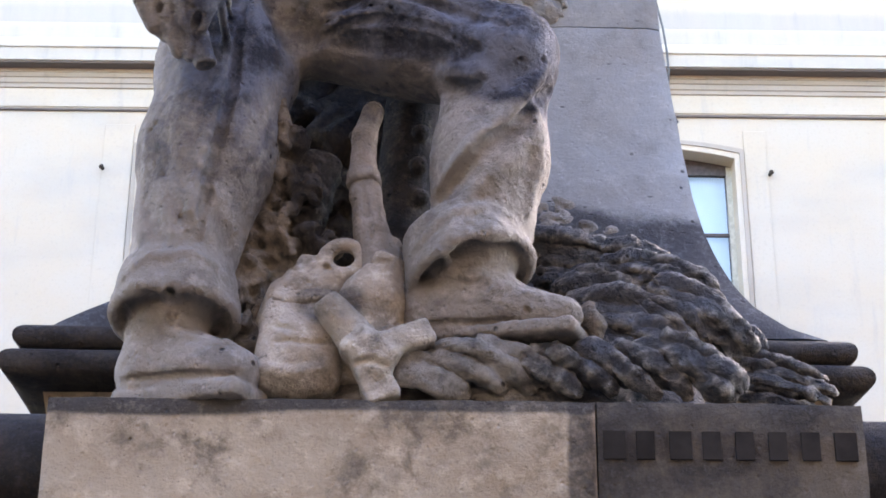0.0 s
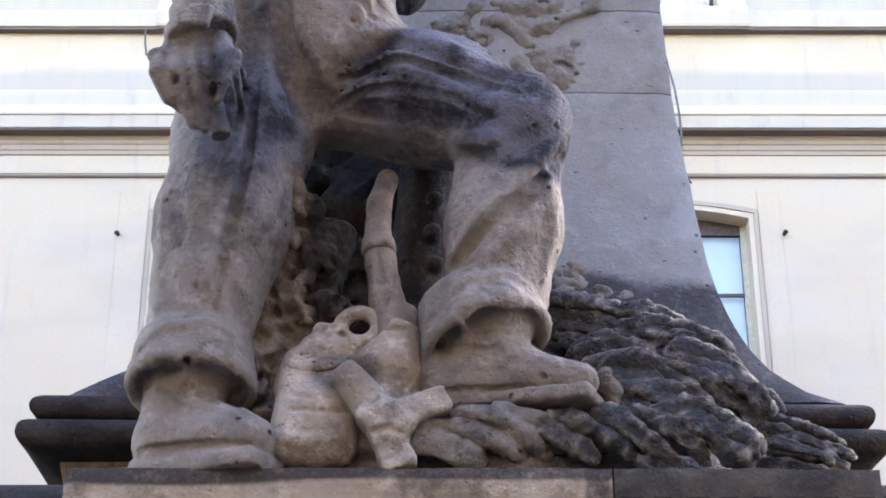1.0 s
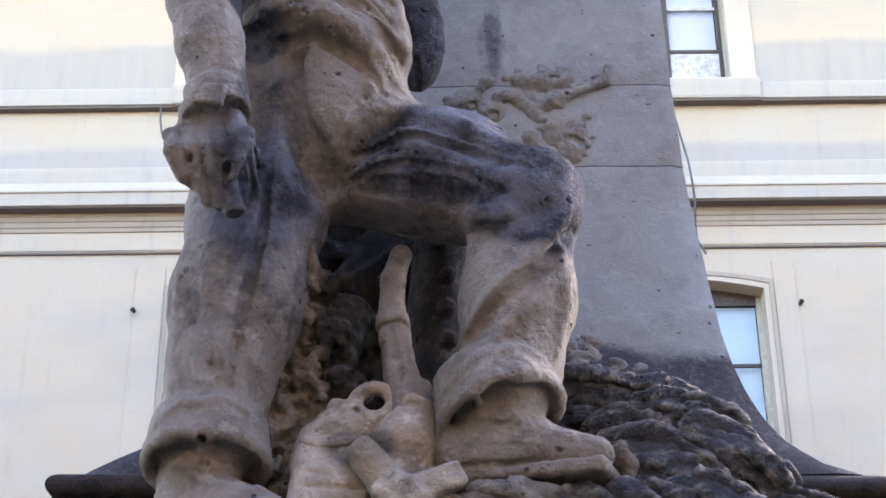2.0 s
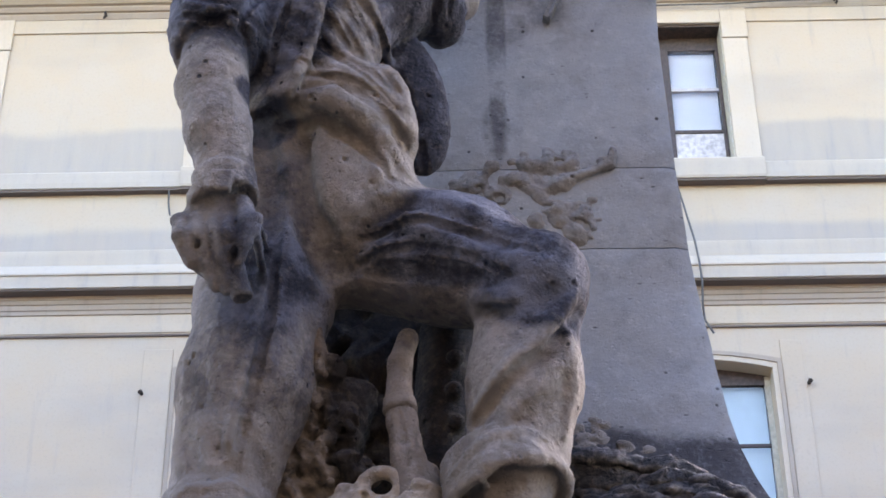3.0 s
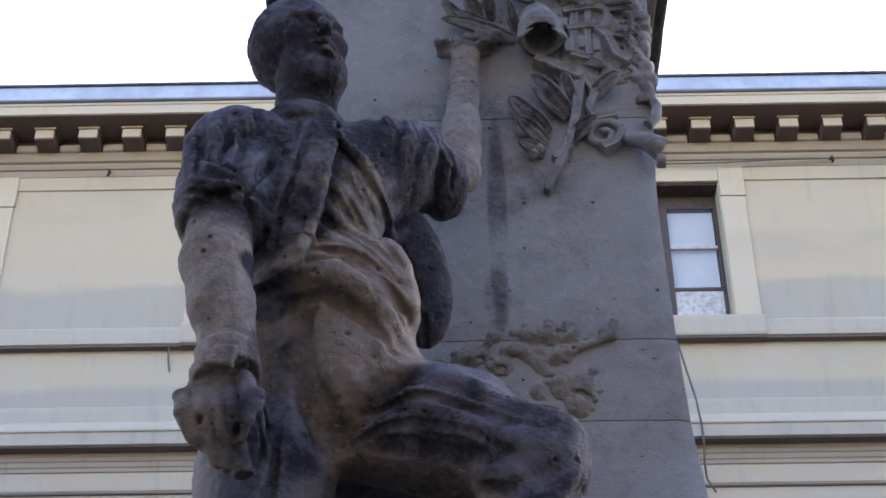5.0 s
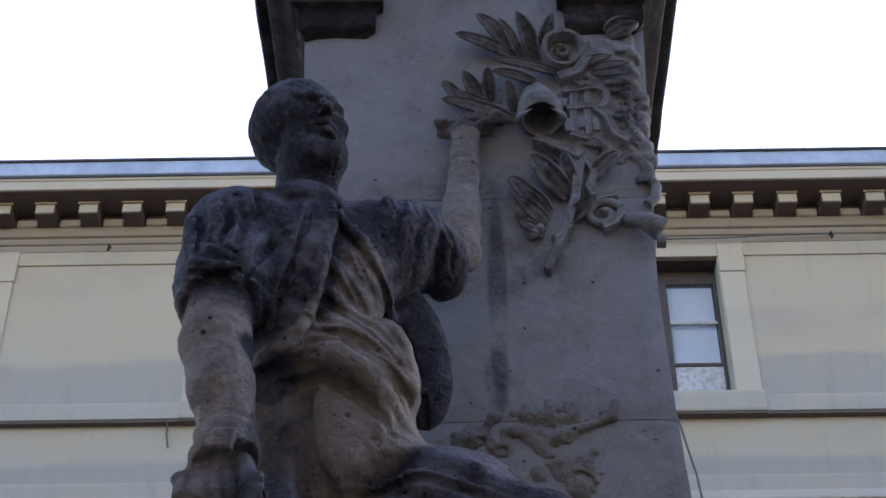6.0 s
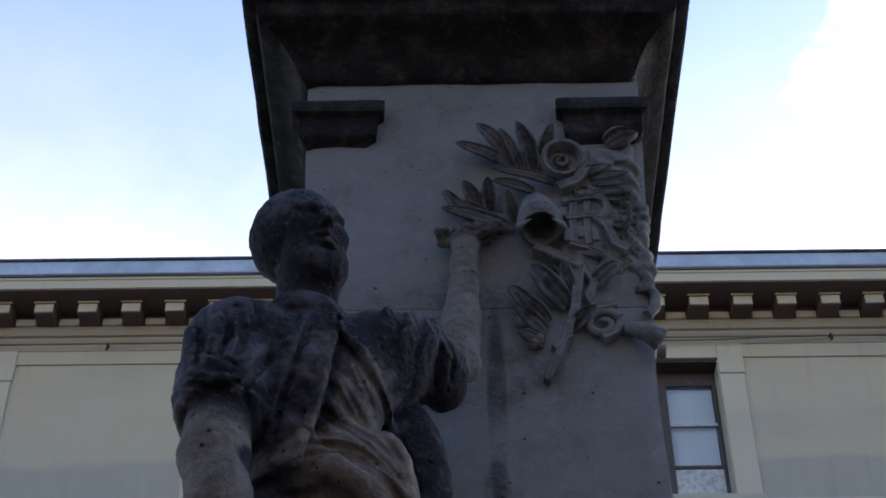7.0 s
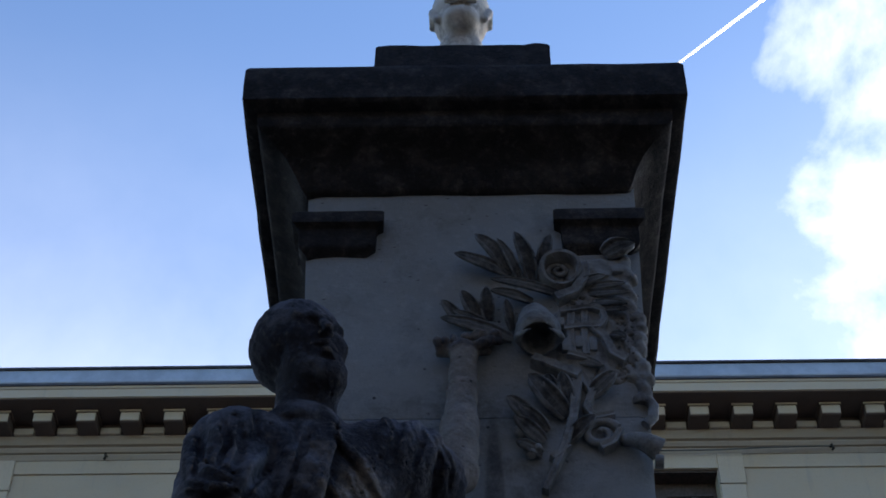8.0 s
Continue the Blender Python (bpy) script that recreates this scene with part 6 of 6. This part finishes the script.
def ribbon(pts, w, out=3.705, w1=None, y1=3.765):
    """A flat carved strap along points (x, z) on the pillar's face."""
    w1 = w if w1 is None else w1
    out += 0.006
    t = np.linspace(0, len(pts) - 1, 4 * len(pts))
    xs, zs = np.interp(t, range(len(pts)), [p[0] for p in pts]), np.interp(t, range(len(pts)), [p[1] for p in pts])
    bm = bmesh.new()
    rows_ = []
    for i in range(len(t)):
        a, b = max(i - 1, 0), min(i + 1, len(t) - 1)
        d = Vector((xs[b] - xs[a], 0, zs[b] - zs[a])).normalized()
        q = Vector((-d.z, 0, d.x)) * (0.5 * (w + (w1 - w) * i / (len(t) - 1)))
        c = Vector((xs[i], 0, zs[i]))
        wob = 0.003 * noise.noise(c * 45)
        rows_.append([bm.verts.new(c + q * k + Vector((0, y + wob, 0))) for k, y in ((1.08, y1), (1.0, out + 0.006), (0.75, out), (0.0, out + 0.004), (-0.75, out), (-1.0, out + 0.006), (-1.08, y1))])
    for r0, r1 in zip(rows_, rows_[1:]):
        for j in range(7):
            k = (j + 1) % 7
            bm.faces.new((r0[j], r0[k], r1[k], r1[j]))
    bm.faces.new(rows_[0][::-1])
    bm.faces.new(rows_[-1])
    return bm


def hoop(cx, cz, outer, inner, out, back=3.76, drop=0.0):
    """A round hollow with a thick worn rim that stands out from the pillar's face."""
    bm = bmesh.new()
    profile = ((outer * 1.12, back), (outer, out + 0.012), (outer * 0.93, out), (inner * 1.06, out + 0.002), (inner, out + 0.010), (inner * 0.92, back - 0.012), (0.001, back - 0.010))
    rows_ = []
    for i in range(32):
        a = 2 * math.pi * i / 32
        wob = 1 + 0.03 * noise.noise(Vector((math.cos(a) * 2, math.sin(a) * 2, cx * 9)))
        rows_.append([bm.verts.new((cx + r * wob * math.cos(a), y + drop * max(0.0, -math.sin(a)) * (y < back - 0.02), cz + r * wob * math.sin(a))) for r, y in profile])
    for i in range(32):
        r0, r1 = rows_[i], rows_[(i + 1) % 32]
        for j in range(len(profile) - 1):
            bm.faces.new((r0[j], r0[j + 1], r1[j + 1], r1[j]))
    bmesh.ops.recalc_face_normals(bm, faces=bm.faces)
    return bm


# upper palm spray, the spray over the hand, the spray below, the fan on the right
for leaf_ in ((0.19, 5.528, -0.007, 5.571, 0.052, 0.1), (0.19, 5.534, 0.1, 5.692, 0.06, -0.2), (0.261, 5.501, 0.233, 5.689, 0.058, -0.15), (0.295, 5.557, 0.315, 5.68, 0.05, 0.1),
              (0.36, 5.429, 0.117, 5.450, 0.042, 0.05), (0.258, 5.400, 0.116, 5.408, 0.042, 0.0), (0.22, 5.50, 0.16, 5.66, 0.035, -0.1)):
    rleaf(*leaf_, 0.045)
for leaf_ in ((0.185, 5.232, -0.054, 5.279, 0.055, 0.05), (0.02, 5.30, -0.04, 5.376, 0.045, -0.1), (0.075, 5.31, 0.031, 5.418, 0.055, -0.1), (0.11, 5.315, 0.089, 5.429, 0.05, 0.1),
              (0.19, 5.27, 0.155, 5.37, 0.04, 0.1), (0.13, 5.27, -0.01, 5.315, 0.04, 0.05)):
    rleaf(*leaf_, 0.04)
for leaf_ in ((0.346, 4.90, 0.215, 5.028, 0.08, 0.1), (0.25, 4.875, 0.150, 4.94, 0.06, 0.1), (0.314, 4.937, 0.275, 5.039, 0.06, 0.1), (0.350, 4.925, 0.345, 5.049, 0.055, -0.1),
              (0.417, 4.98, 0.515, 5.028, 0.065, -0.15), (0.27, 4.80, 0.17, 4.86, 0.055, 0.1), (0.28, 4.84, 0.20, 4.92, 0.05, -0.1), (0.26, 4.75, 0.18, 4.77, 0.045, 0.0), (0.34, 4.80, 0.42, 4.88, 0.05, 0.1)):
    rleaf(*leaf_, 0.04)
for leaf_ in ((0.445, 5.463, 0.562, 5.420, 0.034, -0.2), (0.44, 5.433, 0.570, 5.375, 0.034, -0.2), (0.445, 5.393, 0.560, 5.333, 0.034, -0.15), (0.449, 5.360, 0.566, 5.316, 0.030, -0.1),
              (0.505, 5.25, 0.548, 5.200, 0.036, -0.1), (0.392, 5.130, 0.470, 5.090, 0.038, 0.1), (0.512, 5.617, 0.606, 5.667, 0.085, 0.2), (0.40, 5.46, 0.50, 5.50, 0.04, 0.1)):
    rleaf(*leaf_, 0.03)
for x, z, q in ((0.196, 4.83, 0.024), (0.225, 4.745, 0.019), (0.215, 4.77, 0.019), (0.245, 4.765, 0.017)):
    bm = bmesh.new()
    bmesh.ops.create_icosphere(bm, subdivisions=2, radius=q, matrix=Matrix.Translation((x, 3.725, z)))
    part("berry", bm, RELIEF, relief, soft=60)


def spiral(cx, cz, r, turns, start, y=3.715, thick=0.018, sense=1, grow=0.12):
    n = int(turns * 22)
    pts = []
    for i in range(n + 1):
        f = i / n
        a = start + sense * 2 * math.pi * turns * f
        rr = r * (grow + (1 - grow) * f)
        pts.append((cx + rr * math.cos(a), y - 0.012 * (1 - f), cz + rr * math.sin(a)))
    return tube(pts, thick, 8, lambda f: 0.6 + 0.4 * f)


# scroll: a deep round hollow with a thick rim
scroll = part("scroll", hoop(0.356, 5.530, 0.074, 0.055, 3.685, drop=0.03), RELIEF, relief, soft=40)
part("curl", spiral(0.350, 5.532, 0.040, 1.5, 1.2, 3.735, thick=0.011), RELIEF, relief, soft=60)
# torch-like bar below the horn, strapwork beside it, hanging ribbons
for pts, w, w1, out in (([(0.246, 5.125), (0.32, 5.085), (0.390, 5.048)], 0.034, 0.040, 3.69), ([(0.385, 5.05), (0.375, 4.98), (0.361, 4.88), (0.325, 4.76), (0.262, 4.60)], 0.036, 0.022, 3.70),
                        ([(0.383, 5.355), (0.373, 5.246), (0.376, 5.150)], 0.028, 0.028, 3.71), ([(0.427, 5.354), (0.42, 5.257), (0.42, 5.150)], 0.026, 0.026, 3.712),
                        ([(0.345, 5.337), (0.423, 5.351), (0.485, 5.355)], 0.024, 0.022, 3.705), ([(0.354, 5.261), (0.418, 5.271), (0.475, 5.265)], 0.024, 0.022, 3.706),
                        ([(0.453, 5.350), (0.484, 5.336), (0.490, 5.298), (0.472, 5.268), (0.448, 5.262)], 0.024, 0.024, 3.70), ([(0.448, 5.266), (0.484, 5.22), (0.505, 5.149), (0.545, 5.118)], 0.028, 0.034, 3.702),
                        ([(0.360, 5.150), (0.426, 5.127), (0.465, 5.092)], 0.024, 0.020, 3.705), ([(0.335, 5.40), (0.40, 5.43), (0.44, 5.50), (0.437, 5.56)], 0.040, 0.030, 3.70),
                        ([(0.40, 5.06), (0.43, 4.99), (0.405, 4.93), (0.43, 4.885), (0.49, 4.90)], 0.030, 0.024, 3.71), ([(0.29, 4.72), (0.325, 4.755), (0.345, 4.77)], 0.026, 0.02, 3.70),
                        ([(0.44, 4.76), (0.48, 4.78), (0.505, 4.83)], 0.030, 0.022, 3.70)):
    part("ribbon", ribbon(pts, w, out, w1), RELIEF, relief, soft=35)
part("ribbon", spiral(0.445, 4.82, 0.062, 1.3, 2.4, thick=0.016, sense=-1, y=3.735), RELIEF, relief, soft=60)
# the carved cloth behind the sprays: a low field with pricked ground, tattered along the pillar's corner
def drapery(c):
    r = random.Random(31)
    c.block((0.480, 3.775, 5.32), (0.118, 0.045, 0.285), (0, 0, 0), 0.03, 0.01)
    c.block((0.400, 3.775, 5.22), (0.080, 0.040, 0.150), (0, 0, 0), 0.03, 0.02)
    for i in range(17):
        z = 5.63 - 0.044 * i
        c.egg((0.592 + r.uniform(-0.014, 0.016), 3.755, z), (r.uniform(0.016, 0.03), 0.030, r.uniform(0.022, 0.045)), (0, r.uniform(-30, 30), 0), 0.014)
    c.ripple((0.52, 3.73, 5.45), (0.12, 0.1, 0.16), (0.55, 0, 0.83), 0.06, 0.007, 0.9, 0.5)
    c.ripple((0.54, 3.73, 5.15), (0.10, 0.1, 0.16), (0.8, 0, 0.5), 0.055, 0.006, 1.1, 1.5)
    for i in range(150):
        x, z = (r.uniform(0.335, 0.46), r.uniform(5.345, 5.41)) if i < 50 else (r.uniform(0.525, 0.585), r.uniform(5.08, 5.34)) if i < 110 else (r.uniform(0.42, 0.55), r.uniform(5.03, 5.11))
        y = c.depth(x, z)
        if y is not None:
            q = r.uniform(0.003, 0.006)
            c.egg((x, y, z), (q, 0.010, q), (0, 0, 0), 0.002, True)


def horn(c):
    """A short horn with a deep dark mouth that opens downwards."""
    c.cone((0.260, 3.730, 5.315), (0.266, 3.690, 5.215), 0.052, 0.076, 0.01)
    c.ring((0.268, 3.672, 5.175), 0.070, 0.012, (24, 0, 0), 0.008)
    c.cone((0.268, 3.640, 5.095), (0.264, 3.705, 5.250), 0.066, 0.046, 0.004, True)


carved_part("drapery", (0.30, 3.68, 4.95), (0.66, 3.82, 5.68), drapery, RELIEF, relief, "pricked stone drapery", cell=0.0045, rough=0.002, scale=60)
carved_part("horn", (0.16, 3.56, 5.06), (0.37, 3.80, 5.40), horn, RELIEF, relief, "stone horn with a hollow mouth", cell=0.0045, rough=0.002, scale=60)
for x, z, w, h in ((0.400, 5.20, 0.014, 0.030), (0.355, 5.19, 0.013, 0.035), (0.445, 5.19, 0.013, 0.035), (0.345, 5.29, 0.012, 0.022), (0.535, 5.47, 0.016, 0.016), (0.50, 5.51, 0.02, 0.012), (0.55, 5.53, 0.02, 0.014)):
    part("block", box(x - w, x + w, 3.715, 3.765, z - h * 0.8, z + h * 0.8, 0.006, 2), RELIEF, relief, soft=40)
bracket = part("bracket", tube([(0.515, 3.735, 4.80), (0.54, 3.71, 4.785), (0.565, 3.695, 4.765), (0.59, 3.69, 4.745), (0.612, 3.70, 4.735)], 0.038, 12,
                               lambda f: 0.5 + 0.5 * f), RELIEF, relief, soft=60)
part("bracket_curl", tube([(0.596, 3.70, 4.69), (0.622, 3.70, 4.688)], 0.022, 14), RELIEF, bracket, soft=60)
part("side_curl", tube([(0.585, 3.735, 4.86), (0.612, 3.735, 4.89), (0.618, 3.74, 4.94), (0.60, 3.75, 4.985)], 0.018, 8), RELIEF, relief, soft=60)


# worn relief lower down: a mask of leaves below the joint
def worn_mask(c):
    r = random.Random(3)
    for x, z, a, b in ((0.28, 4.03, 0.055, 0.04), (0.27, 3.94, 0.045, 0.06), (0.32, 3.87, 0.045, 0.05), (0.345, 3.93, 0.03, 0.045), (0.20, 4.10, 0.05, 0.03), (0.25, 4.105, 0.045, 0.03),
                       (0.31, 4.10, 0.04, 0.03), (0.10, 4.0, 0.05, 0.04), (0.03, 4.03, 0.05, 0.03), (0.15, 4.05, 0.04, 0.03), (0.41, 4.10, 0.035, 0.03), (0.355, 3.885, 0.025, 0.025)):
        c.egg((x, 3.769, z), (a, 0.045, b), (0, r.uniform(-40, 40), 0), 0.02)
    for i in range(70):
        a, q = r.uniform(0, 6.28), r.random() ** 0.5
        cx, cz, w, h = r.choice(((0.29, 3.95, 0.10, 0.12), (0.22, 4.09, 0.16, 0.05), (0.08, 4.02, 0.12, 0.05)))
        e = r.uniform(0.010, 0.028)
        c.egg((cx + w * q * math.cos(a), 3.764, cz + h * q * math.sin(a)), (e * 1.4, 0.03, e), (0, r.uniform(-90, 90), 0), 0.012)
    c.cone((0.27, 3.735, 4.03), (0.42, 3.735, 4.09), 0.014, 0.012, 0.01)
    c.cone((0.42, 3.735, 4.09), (0.43, 3.73, 4.13), 0.012, 0.014, 0.01)
    for x, z, w, h, t in ((0.345, 3.888, 0.014, 0.014, 0), (0.368, 3.868, 0.014, 0.012, 0), (0.325, 3.905, 0.018, 0.010, 20), (0.27, 3.985, 0.03, 0.010, 10), (0.28, 4.0, 0.014, 0.008, 0), (0.355, 3.838, 0.010, 0.014, 0),
                          (0.24, 3.955, 0.018, 0.008, -20), (0.21, 4.12, 0.02, 0.008, 20), (0.11, 3.985, 0.014, 0.012, 0), (0.05, 4.02, 0.012, 0.008, 0), (0.28, 4.105, 0.018, 0.008, 0), (0.40, 4.125, 0.02, 0.007, -15)):
        c.egg((x, 3.725, z), (w, 0.03, h), (0, t, 0), 0.006, True)
    for i in range(24):
        c.egg((r.uniform(0.0, 0.4), 3.72, r.uniform(3.85, 4.14)), (0.007, 0.018, 0.006), (0, 0, 0), 0.004, True)


carved("worn_mask", (-0.06, 3.68, 3.76), (0.50, 3.80, 4.20), worn_mask, WORN, "eroded stone leaf mask in low relief on the pillar", "carving", 0.0045, 0.003, 55)


# ---- the bust on top ----
def build_bust(c):
    c.egg((0.035, 4.04, 6.80), (0.27, 0.17, 0.16), (0, 0, 0), 0.05)
    c.cone((0.035, 4.06, 6.9), (0.035, 4.04, 7.16), 0.11, 0.10, 0.05)
    c.egg((0.035, 4.00, 7.36), (0.12, 0.135, 0.17), (0, 0, 0), 0.03)
    c.egg((0.035, 3.91, 7.235), (0.075, 0.062, 0.052), (0, 0, 0), 0.04)
    c.chain([(-0.02, 3.862, 7.272), (0.035, 3.846, 7.276), (0.09, 3.862, 7.272)], 0.008, 0.005, True)
    c.egg((0.035, 4.04, 7.45), (0.128, 0.13, 0.13), (0, 0, 0), 0.02)
    c.chain([(0.035, 3.87, 7.40), (0.035, 3.838, 7.345)], [0.016, 0.024], 0.015)
    c.chain([(-0.025, 3.862, 7.30), (0.035, 3.84, 7.312), (0.095, 3.862, 7.30)], [0.014, 0.022, 0.014], 0.010)
    c.chain([(-0.06, 3.90, 7.43), (0.035, 3.87, 7.44), (0.13, 3.90, 7.43)], [0.015, 0.02, 0.015], 0.02)
    for s in (-1, 1):
        c.egg((0.035 + s * 0.062, 3.865, 7.395), (0.022, 0.02, 0.013), (0, 0, 0), 0.01, True)
        c.ring((0.035 + s * 0.125, 4.01, 7.35), 0.028, 0.013, (0, 90, 0), 0.01)
        c.chain([(0.035 + s * 0.12, 3.97, 7.36), (0.035 + s * 0.105, 3.94, 7.27)], [0.02, 0.016], 0.01)
    c.block((0.035, 4.02, 6.70), (0.14, 0.12, 0.05), (0, 0, 0), 0.02, 0.02)


carved("stone_bust", (-0.32, 3.76, 6.675), (0.40, 4.28, 7.70), build_bust, BUST, "pale stone portrait bust on the pillar's top", "bust", 0.010, 0.0012, 30)

# ---- vapour trail ----
VAPOUR_GLOW = bpy.data.materials.new("vapour")
VAPOUR_GLOW.use_nodes = True
_b = VAPOUR_GLOW.node_tree.nodes["Principled BSDF"]
_b.inputs["Base Color"].default_value = (0.9, 0.9, 0.9, 1)
# The trail's sunlit white is given as its own glow.
_b.inputs["Emission Color"].default_value = (0.85, 0.92, 1.0, 1)
_b.inputs["Emission Strength"].default_value = 1.3
trail = thing("vapour_trail", tube([(445, 2000, 2583), (560, 2000, 2706), (700, 2000, 2856), (1100, 2000, 3284)], 3.6, 8, lambda f: 0.6 + 0.8 * f), VAPOUR_GLOW,
              "thin white vapour trail in the sky", "vapour trail", kind="structure")
